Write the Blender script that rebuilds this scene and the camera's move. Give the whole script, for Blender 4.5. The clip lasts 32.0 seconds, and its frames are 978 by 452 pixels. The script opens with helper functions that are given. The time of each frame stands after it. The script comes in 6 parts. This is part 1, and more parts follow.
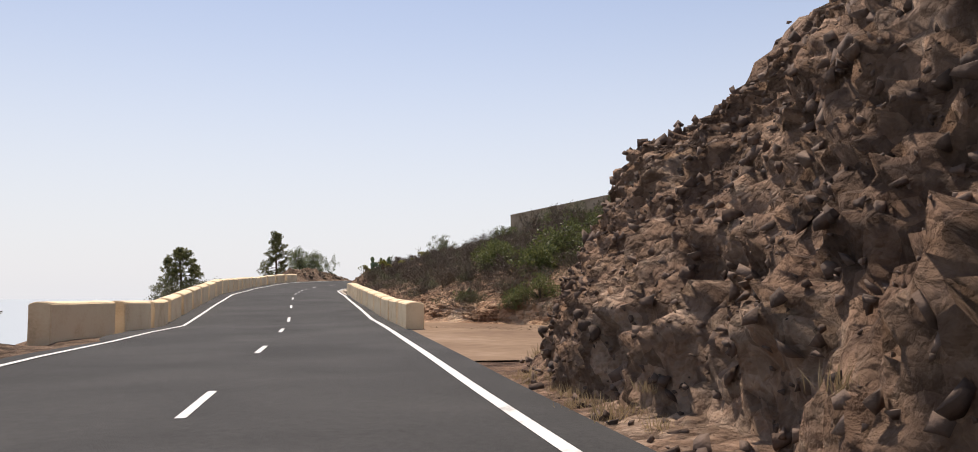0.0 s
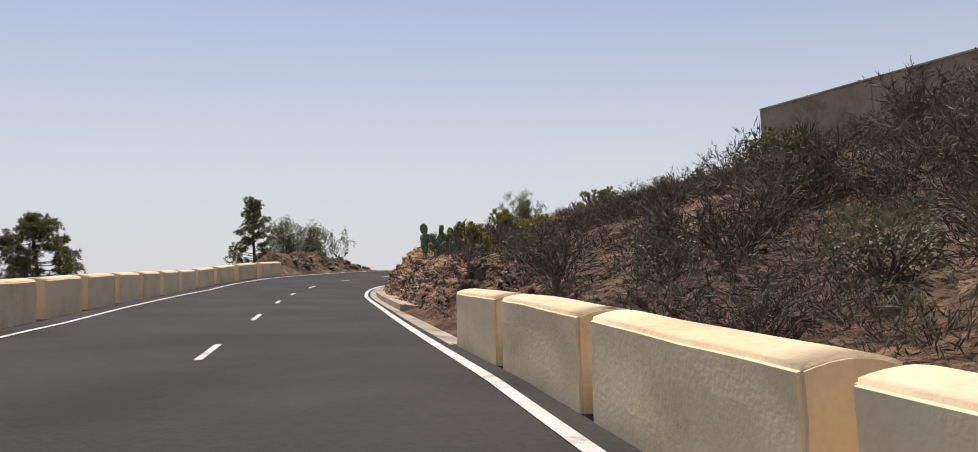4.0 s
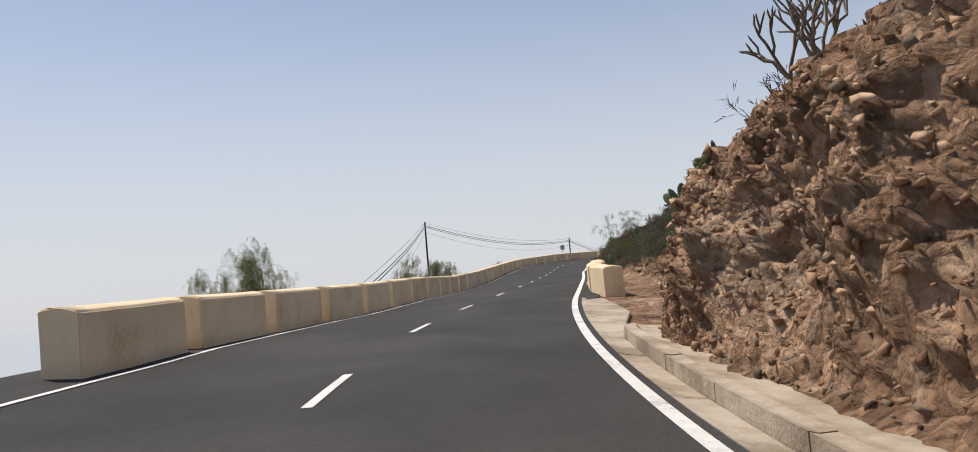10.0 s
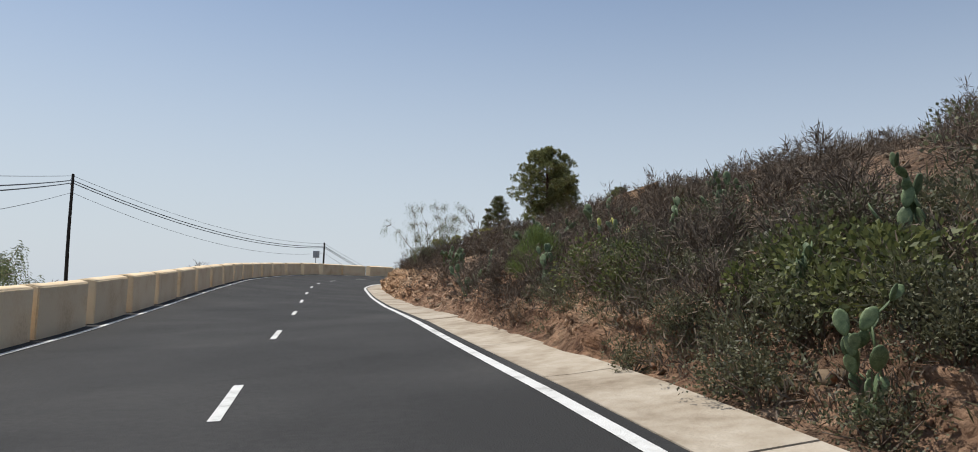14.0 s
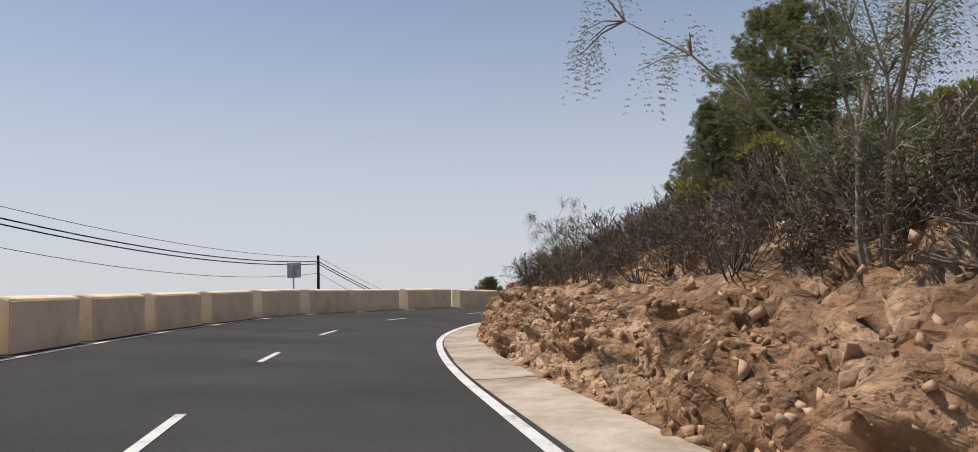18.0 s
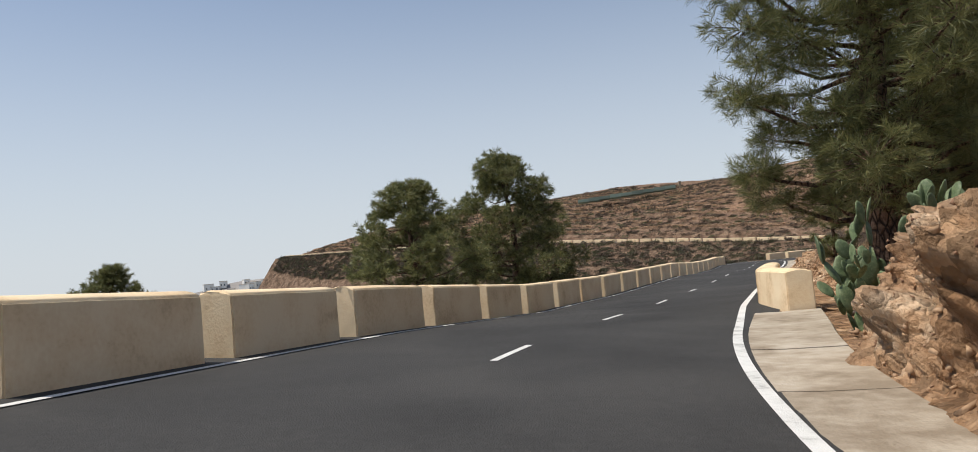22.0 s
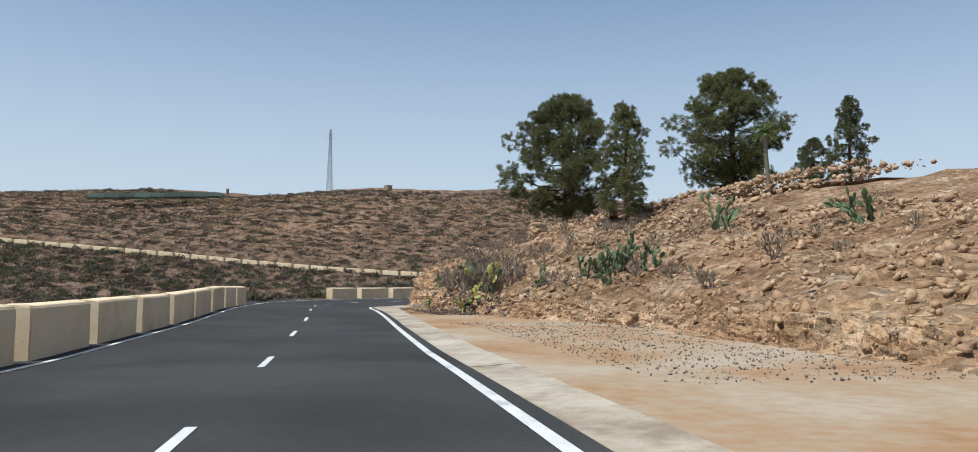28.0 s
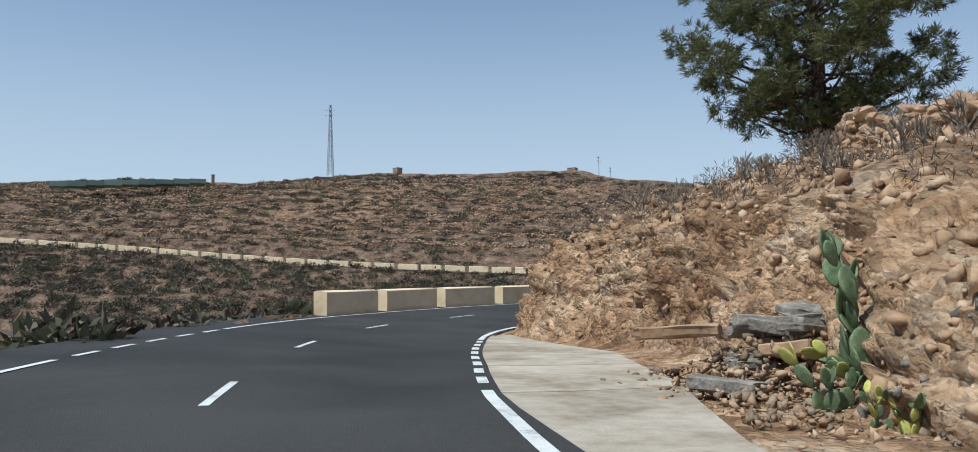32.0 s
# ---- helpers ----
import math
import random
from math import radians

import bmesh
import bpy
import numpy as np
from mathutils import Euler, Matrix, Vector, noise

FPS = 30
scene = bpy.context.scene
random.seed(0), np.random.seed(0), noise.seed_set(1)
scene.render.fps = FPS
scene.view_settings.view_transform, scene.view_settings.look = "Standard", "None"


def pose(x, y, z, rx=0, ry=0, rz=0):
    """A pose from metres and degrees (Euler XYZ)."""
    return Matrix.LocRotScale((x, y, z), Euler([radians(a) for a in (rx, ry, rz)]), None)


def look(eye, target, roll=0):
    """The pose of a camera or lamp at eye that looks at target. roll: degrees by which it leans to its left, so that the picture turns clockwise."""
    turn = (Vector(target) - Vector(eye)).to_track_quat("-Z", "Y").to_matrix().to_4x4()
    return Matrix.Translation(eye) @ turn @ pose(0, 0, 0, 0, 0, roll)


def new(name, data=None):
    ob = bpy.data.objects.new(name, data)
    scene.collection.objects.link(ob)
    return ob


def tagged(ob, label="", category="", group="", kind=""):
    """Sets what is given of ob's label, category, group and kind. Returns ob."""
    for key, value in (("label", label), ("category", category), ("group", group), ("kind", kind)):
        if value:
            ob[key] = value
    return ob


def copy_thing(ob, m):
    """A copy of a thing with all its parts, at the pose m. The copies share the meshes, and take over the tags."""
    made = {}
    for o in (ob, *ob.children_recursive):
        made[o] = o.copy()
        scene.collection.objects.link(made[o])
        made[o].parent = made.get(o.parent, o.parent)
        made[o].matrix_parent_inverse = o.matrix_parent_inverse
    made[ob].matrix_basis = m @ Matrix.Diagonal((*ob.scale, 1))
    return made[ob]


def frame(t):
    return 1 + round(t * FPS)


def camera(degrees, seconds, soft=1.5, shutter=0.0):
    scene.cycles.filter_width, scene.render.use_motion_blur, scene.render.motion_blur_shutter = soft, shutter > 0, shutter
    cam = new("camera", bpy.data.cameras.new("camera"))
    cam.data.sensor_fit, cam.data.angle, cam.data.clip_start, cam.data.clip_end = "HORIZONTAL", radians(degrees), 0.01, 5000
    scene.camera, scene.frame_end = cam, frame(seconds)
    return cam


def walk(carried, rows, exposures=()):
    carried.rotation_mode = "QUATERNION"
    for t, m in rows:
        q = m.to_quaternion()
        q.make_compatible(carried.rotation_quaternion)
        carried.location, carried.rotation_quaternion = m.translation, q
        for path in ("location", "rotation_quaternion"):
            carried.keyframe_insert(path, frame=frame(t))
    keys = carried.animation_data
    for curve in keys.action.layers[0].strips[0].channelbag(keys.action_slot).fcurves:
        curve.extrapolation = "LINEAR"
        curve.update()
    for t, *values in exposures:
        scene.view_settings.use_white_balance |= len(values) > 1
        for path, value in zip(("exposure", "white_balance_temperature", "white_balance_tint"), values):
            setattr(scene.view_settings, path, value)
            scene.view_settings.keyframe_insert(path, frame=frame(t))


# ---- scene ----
cam = camera(62.66, 32.0, soft=0.9)
PATH = [
    (0.0, pose(-0.000, 0.000, 1.200, 94.27, 0.17, -11.99)),
    (0.5, pose(0.054, 5.338, 1.147, 94.29, 0.25, -11.97)),
    (1.0, pose(0.123, 10.536, 1.133, 94.12, 0.28, -11.93)),
    (1.5, pose(0.237, 15.724, 1.140, 94.16, 0.45, -11.76)),
    (2.0, pose(0.279, 21.035, 1.110, 94.19, 0.36, -11.75)),
    (2.5, pose(0.175, 26.425, 1.045, 94.16, 0.42, -11.82)),
    (4.5, pose(0.047, 48.451, 1.814, 93.01, 2.06, -11.81)),
    (5.0, pose(0.058, 54.682, 1.834, 93.24, 1.97, -11.85)),
    (5.5, pose(0.108, 60.728, 1.880, 93.33, 1.96, -11.82)),
    (6.0, pose(0.201, 66.752, 1.912, 93.25, 2.33, -11.59)),
    (6.5, pose(0.335, 72.630, 1.982, 93.31, 2.63, -11.43)),
    (7.0, pose(0.491, 78.159, 2.007, 93.42, 2.92, -11.79)),
    (7.5, pose(1.041, 83.235, 2.077, 93.46, 3.37, -14.41)),
    (8.0, pose(1.837, 88.005, 2.269, 93.42, 3.84, -20.60)),
    (8.5, pose(3.053, 92.413, 2.423, 93.23, 5.05, -27.10)),
    (9.0, pose(4.933, 96.396, 2.475, 93.35, 4.99, -33.07)),
    (9.5, pose(7.083, 100.139, 2.577, 93.44, 5.10, -38.85)),
    (10.0, pose(9.521, 103.670, 2.716, 93.80, 5.14, -44.08)),
    (10.5, pose(12.280, 106.953, 2.801, 93.97, 5.36, -48.98)),
    (11.0, pose(15.195, 110.100, 2.935, 94.16, 4.67, -51.53)),
    (11.5, pose(18.311, 113.231, 3.044, 94.61, 3.91, -53.68)),
    (12.0, pose(21.632, 116.321, 3.107, 94.57, 2.72, -55.65)),
    (12.5, pose(25.029, 119.354, 3.189, 94.49, 1.46, -57.48)),
    (13.0, pose(28.571, 122.216, 3.256, 94.54, 0.21, -59.87)),
    (13.5, pose(32.281, 125.050, 3.357, 94.39, -0.50, -61.53)),
    (14.0, pose(35.941, 127.857, 3.436, 94.51, -1.59, -62.67)),
    (14.5, pose(39.559, 130.620, 3.516, 94.57, -3.62, -62.98)),
    (15.0, pose(43.184, 133.414, 3.593, 94.94, -3.70, -62.92)),
    (15.5, pose(46.741, 136.322, 3.693, 95.31, -3.74, -62.97)),
    (17.5, pose(62.575, 148.575, 3.979, 96.26, 1.29, -62.09)),
    (18.0, pose(66.139, 151.291, 4.155, 96.00, 2.15, -62.01)),
    (18.5, pose(69.601, 153.905, 4.298, 95.73, 2.61, -62.00)),
    (19.0, pose(73.012, 156.454, 4.404, 95.57, 2.96, -62.12)),
    (19.5, pose(76.448, 158.994, 4.526, 95.27, 3.29, -62.30)),
    (20.0, pose(79.906, 161.408, 4.612, 94.85, 3.64, -63.30)),
    (20.5, pose(83.463, 163.506, 4.726, 94.55, 3.97, -67.26)),
    (21.0, pose(87.087, 165.202, 4.871, 93.91, 4.20, -72.69)),
    (21.5, pose(90.723, 166.422, 4.995, 93.55, 4.73, -79.70)),
    (22.0, pose(94.451, 167.105, 5.058, 93.68, 4.97, -88.07)),
    (22.5, pose(98.259, 167.174, 5.092, 93.29, 4.94, -97.52)),
    (23.0, pose(102.013, 166.687, 5.112, 93.19, 4.58, -105.78)),
    (23.5, pose(105.749, 165.824, 5.107, 93.21, 3.71, -109.74)),
    (24.0, pose(109.535, 164.842, 5.078, 93.21, 2.44, -111.59)),
    (24.5, pose(113.497, 163.745, 5.024, 93.34, 1.01, -113.41)),
    (25.0, pose(117.506, 162.407, 4.982, 93.65, 0.05, -115.42)),
    (25.5, pose(121.431, 161.027, 4.981, 93.82, -0.76, -117.16)),
    (26.0, pose(125.340, 159.587, 5.019, 94.14, -0.75, -118.36)),
    (26.5, pose(129.272, 158.111, 4.994, 94.36, -0.55, -119.04)),
    (28.5, pose(146.704, 151.789, 5.237, 94.21, -0.32, -119.50)),
    (29.0, pose(151.046, 150.303, 5.162, 93.88, -0.43, -119.51)),
    (29.5, pose(155.111, 148.868, 5.136, 93.84, -0.43, -119.45)),
    (30.0, pose(159.035, 147.514, 5.132, 93.85, -0.36, -119.35)),
    (30.5, pose(162.873, 146.225, 5.150, 93.91, -0.24, -119.26)),
    (31.0, pose(166.685, 144.942, 5.194, 93.97, 0.00, -119.20)),
    (31.5, pose(170.484, 143.583, 5.253, 94.02, 0.31, -119.06)),
    (32.0, pose(174.302, 142.290, 5.302, 94.00, 0.70, -119.05)),
]
walk(cam, PATH, [(0.0, 0.25, 6850, 16), (1.0, 0.15, 6850, 16), (2.0, -0.02, 6800, 16), (5.0, -0.02, 6750, 16), (7.0, 0.02, 6750, 17), (9.0, 0.0, 6700, 15), (12.0, -0.16, 6380, 10), (13.0, -0.31, 6230, 8), (14.0, -0.08, 6280, 9), (18.0, -0.1, 6600, 14), (21.0, -0.1, 6500, 11), (22.0, 0.0, 6450, 10), (23.0, 0.38, 6300, 8), (24.0, 0.45, 6200, 7), (25.0, 0.2, 6150, 8), (26.0, 0.1, 6050, 6), (30.0, -0.1, 5700, 4), (32.0, -0.1, 5600, 3)])

# ---- world, sun, exposure ----
SUN_AZ, SUN_EL = 93.0, 62.0  # degrees, counter-clockwise from +x, and above the horizon
world = bpy.data.worlds.new("world")
scene.world = world
world.use_nodes = True
wn, wl = world.node_tree.nodes, world.node_tree.links
sky = wn.new("ShaderNodeTexSky")
sky.sky_type = 'NISHITA'
sky.sun_disc = False
sky.sun_elevation = radians(SUN_EL)
sky.sun_rotation = radians(90 - SUN_AZ)
sky.altitude, sky.air_density, sky.dust_density, sky.ozone_density = 300, 1.0, 1.0, 2.0
# dusty air: the sky pales towards the horizon
tc = wn.new("ShaderNodeTexCoord")
sep = wn.new("ShaderNodeSeparateXYZ")
wl.new(tc.outputs["Generated"], sep.inputs[0])
hz = wn.new("ShaderNodeMapRange")
hz.interpolation_type = 'SMOOTHSTEP'
hz.inputs["From Min"].default_value, hz.inputs["From Max"].default_value = -0.02, 0.45
hz.inputs["To Min"].default_value, hz.inputs["To Max"].default_value = 0.92, 0.14
wl.new(sep.outputs["Z"], hz.inputs["Value"])
mix = wn.new("ShaderNodeMix")
mix.data_type = 'RGBA'
wl.new(hz.outputs["Result"], mix.inputs["Factor"])
wl.new(sky.outputs[0], mix.inputs["A"])
mix.inputs["B"].default_value = (6.0, 6.4, 6.8, 1)
wn["Background"].inputs["Strength"].default_value = 0.11
wl.new(mix.outputs["Result"], wn["Background"].inputs["Color"])
sun = new("sun", bpy.data.lights.new("sun", 'SUN'))
sun.data.energy, sun.data.angle, sun.data.color = 4.5, radians(0.55), (1.0, 0.94, 0.84)
to_sun = Vector((math.cos(radians(SUN_AZ)) * math.cos(radians(SUN_EL)), math.sin(radians(SUN_AZ)) * math.cos(radians(SUN_EL)), math.sin(radians(SUN_EL))))
sun.matrix_world = look(to_sun * 50, (0, 0, 0))

# ---- road alignment: heading, height and cross fall every 10 m along the axis ----
A0, STEP = -60.0, 10.0
HEAD = [89.4, 89.4, 89.4, 89.4, 89.4, 89.3, 89.6, 88.9, 89.5, 90.9, 91.6, 90.3, 89.6, 89.7, 86.3, 73.3, 59.5, 48.9, 42.2, 38.0, 38.1, 39.3, 38.3, 39.1, 38.1, 37.6, 31.8, 16.0, -7.5, -17.8, -18.5, -20.1, -19.4, -19.6, -18.8, -19.2, -17.5, -20, -31, -52, -72, -80, -80, -76, -60, -42, -24, -8, 6, 17, 26, 36, 44, 45, 45, 46, 48, 50, 50, 50, 50, 50, 50, 50, 50, 50] + [50] * 17
LEVEL = [0.07, 0.07, 0.07, 0.07, 0.07, 0.07, 0.07, 0.01, -0.01, 0.03, 0.42, 0.75, 0.79, 0.89, 0.98, 1.3, 1.5, 1.77, 1.99, 2.09, 2.24, 2.36, 2.55, 2.73, 3.02, 3.36, 3.63, 3.96, 4.08, 4.0, 3.84, 3.85, 3.96, 4.09, 3.99, 4.04, 4.2, 4.15, 4.05, 4.0, 4.05, 4.2, 4.35, 4.5, 4.7, 4.95, 5.2, 5.5, 5.8, 6.0, 6.2, 6.5, 6.9, 7.4, 8.0, 8.7, 9.5, 10.4, 11.3, 12.1, 12.9, 13.7, 14.5, 15.3, 16.1, 16.9] + [17.3 + 0.4 * k for k in range(17)]
FALL = [0.0, 0.0, 0.1, 0.1, 0.1, 0.1, 0.2, 0.3, 0.4, 0.7, 1.4, 2.0, 2.0, 2.5, 3.1, 4.3, 5.0, 5.2, 3.8, 1.2, -0.9, -3.6, -2.9, -0.4, 1.9, 3.0, 3.8, 4.6, 4.8, 2.6, -0.1, -0.6, -0.4, -0.3, -0.4, -0.1, 0.8, 1.5, 2.5, 3.0, 3.0, 1, 0, -1, -2, -3, -3, -2, -1, 0, 0, 0, 0, 0, 0, 0, 0, 0, 0, 0, 0, 0, 0, 0, 0, 0] + [0] * 17
KNOTS = A0 + STEP * np.arange(len(HEAD))
AA = np.arange(A0, KNOTS[-1] + 0.01, 0.5)
HH = np.radians(np.interp(AA, KNOTS, HEAD))
HM = (HH[1:] + HH[:-1]) / 2
AX = np.concatenate([[0], np.cumsum(np.cos(HM) * 0.5)]) + -1.91
AY = np.concatenate([[0], np.cumsum(np.sin(HM) * 0.5)]) + -59.99


DIP = [(15, 0.0), (24, 0.1), (30, 0.24), (45, 0.22), (58, 0.05), (65, 0.0), (100, 0.0), (112, 0.2), (118, 0.25), (124, 0.2), (130, 0.15), (140, 0.05), (150, 0.0)]  # the left edge sags here


LINES = [[float(v) for v in c] for c in (AX, AY, HH, np.interp(AA, KNOTS, LEVEL), np.tan(np.radians(np.interp(AA, KNOTS, FALL))))]


def along(line, a):
    """A value of the alignment at a, between its half-metre stations."""
    u = min(max((a - A0) * 2.0, 0.0), len(AA) - 1.001)
    k = int(u)
    return line[k] + (line[k + 1] - line[k]) * (u - k)


def road(a, o, h=0.0):
    """The place a metres along the road's axis, o metres to its right, h above the tilted road plane."""
    x, y, t, z, fall = (along(line, a) for line in LINES)
    z += h - fall * max(-7.0, min(7.0, o))
    if a < 150:
        z -= lerp(a, DIP) * max(0.0, min(1.0, (3.0 - o) / 6.5 if a < 80 else (1.0 - o) / 4.4))
    return Vector((x + math.sin(t) * o, y - math.cos(t) * o, z))


def road_turn(a):
    return along(LINES[2], a)


def lerp(a, knots):
    """A value along the road from a list of (a, value)."""
    last = len(knots) - 1
    if a <= knots[0][0]:
        return float(knots[0][1])
    if a >= knots[last][0]:
        return float(knots[last][1])
    lo, hi = 0, last
    while hi - lo > 1:
        mid = (lo + hi) // 2
        if knots[mid][0] <= a:
            lo = mid
        else:
            hi = mid
    (x0, y0), (x1, y1) = knots[lo], knots[hi]
    return y0 + (y1 - y0) * (a - x0) / (x1 - x0)


# ---- materials ----
def mat(name, base, rough=0.8, metal=0.0):
    m = bpy.data.materials.new(name)
    m.use_nodes = True
    b = m.node_tree.nodes["Principled BSDF"]
    b.inputs["Base Color"].default_value = (*base, 1)
    b.inputs["Roughness"].default_value = rough
    b.inputs["Metallic"].default_value = metal
    b.inputs["Specular IOR Level"].default_value = 0.3
    return m


def mixed(name, colours, scale, rough=0.85, bump=0.3, bump_scale=None, detail=8.0, spread=(0.3, 0.7), fine=6.0, distort=0.4, random_value=0.0):
    """A rough natural surface: colours laid by a coarse noise, broken by a fine one, with relief."""
    m = mat(name, colours[0], rough)
    nt = m.node_tree
    b = nt.nodes["Principled BSDF"]
    co = nt.nodes.new("ShaderNodeTexCoord")
    n1 = nt.nodes.new("ShaderNodeTexNoise")
    n1.inputs["Scale"].default_value, n1.inputs["Detail"].default_value, n1.inputs["Distortion"].default_value = scale, detail, distort
    n2 = nt.nodes.new("ShaderNodeTexNoise")
    n2.inputs["Scale"].default_value, n2.inputs["Detail"].default_value = scale * fine, 6.0
    nt.links.new(co.outputs["Object"], n1.inputs["Vector"])
    nt.links.new(co.outputs["Object"], n2.inputs["Vector"])
    add = nt.nodes.new("ShaderNodeMath")
    add.operation = 'MULTIPLY_ADD'
    add.inputs[1].default_value, add.inputs[2].default_value = 0.45, -0.225
    nt.links.new(n2.outputs["Fac"], add.inputs[0])
    total = nt.nodes.new("ShaderNodeMath")
    nt.links.new(n1.outputs["Fac"], total.inputs[0])
    nt.links.new(add.outputs[0], total.inputs[1])
    ramp = nt.nodes.new("ShaderNodeValToRGB")
    e = ramp.color_ramp.elements
    while len(e) < len(colours):
        e.new(0.5)
    for k, c in enumerate(colours):
        e[k].position = spread[0] + (spread[1] - spread[0]) * k / max(1, len(colours) - 1)
        e[k].color = (*c, 1)
    nt.links.new(total.outputs[0], ramp.inputs["Fac"])
    last = ramp.outputs["Color"]
    if random_value:
        info = nt.nodes.new("ShaderNodeObjectInfo")
        hsv = nt.nodes.new("ShaderNodeHueSaturation")
        mr = nt.nodes.new("ShaderNodeMapRange")
        mr.inputs["To Min"].default_value, mr.inputs["To Max"].default_value = 1 - random_value, 1 + random_value
        nt.links.new(info.outputs["Random"], mr.inputs["Value"])
        nt.links.new(mr.outputs["Result"], hsv.inputs["Value"])
        nt.links.new(last, hsv.inputs["Color"])
        last = hsv.outputs["Color"]
    nt.links.new(last, b.inputs["Base Color"])
    if bump:
        bp = nt.nodes.new("ShaderNodeBump")
        bp.inputs["Strength"].default_value = bump
        bp.inputs["Distance"].default_value = 0.05
        n3 = nt.nodes.new("ShaderNodeTexNoise")
        n3.inputs["Scale"].default_value, n3.inputs["Detail"].default_value = bump_scale or scale * 8, 8.0
        nt.links.new(co.outputs["Object"], n3.inputs["Vector"])
        nt.links.new(n3.outputs["Fac"], bp.inputs["Height"])
        nt.links.new(bp.outputs["Normal"], b.inputs["Normal"])
    return m


ASPHALT = mixed("asphalt", [(0.036, 0.035, 0.034), (0.048, 0.0465, 0.045), (0.062, 0.0595, 0.0565)], 0.35, 0.92, 0.35, 60.0, fine=40.0)
ASPHALT.node_tree.nodes["Principled BSDF"].inputs["Specular IOR Level"].default_value = 0.18
PAINT = mixed("road_paint", [(0.34, 0.33, 0.31), (0.62, 0.61, 0.58), (0.7, 0.69, 0.66)], 2.5, 0.7, 0.3, 60.0, spread=(0.25, 0.6))
RENDER = mixed("cream_render", [(0.62, 0.44, 0.26), (0.77, 0.58, 0.36), (0.82, 0.65, 0.43)], 1.2, 0.92, 0.13, 30.0, fine=14.0, spread=(0.22, 0.6), random_value=0.05)
CONCRETE = mixed("concrete", [(0.26, 0.205, 0.145), (0.4, 0.335, 0.255), (0.5, 0.435, 0.35)], 0.9, 0.9, 0.3, 25.0, random_value=0.06)
SCRUB = mixed("dry_hillside", [(0.06, 0.045, 0.03), (0.13, 0.09, 0.055), (0.23, 0.15, 0.09), (0.3, 0.21, 0.13)], 0.18, 0.95, 0.8, 2.5)
STONE = mixed("weathered_stone", [(0.12, 0.085, 0.058), (0.22, 0.16, 0.105), (0.34, 0.26, 0.18)], 1.1, 0.95, 0.7, 9.0, random_value=0.25)
SLATE = mixed("grey_slab", [(0.13, 0.11, 0.092), (0.23, 0.2, 0.165), (0.38, 0.335, 0.28)], 2.5, 0.9, 0.9, 12.0, random_value=0.2)
DIRT = mixed("sandy_dirt", [(0.15, 0.088, 0.05), (0.21, 0.135, 0.08), (0.28, 0.19, 0.125)], 0.3, 0.95, 0.06, 14.0, fine=9.0)
ORANGE_DIRT = mixed("orange_dirt", [(0.3, 0.17, 0.08), (0.36, 0.225, 0.125), (0.38, 0.28, 0.185), (0.42, 0.335, 0.245)], 0.3, 0.95, 0.14, 20.0, fine=16.0, spread=(0.3, 0.68))
TIMBER = mixed("dark_timber", [(0.02, 0.017, 0.014), (0.05, 0.042, 0.034)], 3.0, 0.85, 0.4, 30.0)
WIRE = mat("black_cable", (0.012, 0.012, 0.012), 0.5)
STEEL = mixed("galvanised_steel", [(0.28, 0.29, 0.3), (0.38, 0.39, 0.4)], 4.0, 0.5, 0.1, 30.0)
# distant haze is put into this pale grey-blue; no air volume makes it
SEA = mat("haze_tinted_sea", (0.36, 0.4, 0.43), 0.9)
BARK = mixed("pine_bark", [(0.07, 0.042, 0.028), (0.15, 0.09, 0.058), (0.27, 0.175, 0.12)], 5.0, 0.95, 1.0, 12.0)


def plated(m, scale):
    """Long bark plates parted by dark cracks."""
    nt = m.node_tree
    b = nt.nodes["Principled BSDF"]
    co = nt.nodes.new("ShaderNodeTexCoord")
    mp = nt.nodes.new("ShaderNodeMapping")
    mp.inputs["Scale"].default_value = (scale, scale, scale * 0.4)
    v = nt.nodes.new("ShaderNodeTexVoronoi")
    v.feature = 'DISTANCE_TO_EDGE'
    v.inputs["Scale"].default_value = 1.0
    nt.links.new(co.outputs["Object"], mp.inputs["Vector"])
    nt.links.new(mp.outputs["Vector"], v.inputs["Vector"])
    mr = nt.nodes.new("ShaderNodeMapRange")
    mr.inputs["From Max"].default_value = 0.14
    nt.links.new(v.outputs["Distance"], mr.inputs["Value"])
    mx = nt.nodes.new("ShaderNodeMix")
    mx.data_type = 'RGBA'
    mx.inputs["A"].default_value = (0.02, 0.013, 0.01, 1)
    nt.links.new(mr.outputs["Result"], mx.inputs["Factor"])
    nt.links.new(b.inputs["Base Color"].links[0].from_socket, mx.inputs["B"])
    nt.links.new(mx.outputs["Result"], b.inputs["Base Color"])
    bp = nt.nodes.new("ShaderNodeBump")
    bp.inputs["Distance"].default_value = 0.04
    nt.links.new(mr.outputs["Result"], bp.inputs["Height"])
    nt.links.new(b.inputs["Normal"].links[0].from_socket, bp.inputs["Normal"])
    nt.links.new(bp.outputs["Normal"], b.inputs["Normal"])


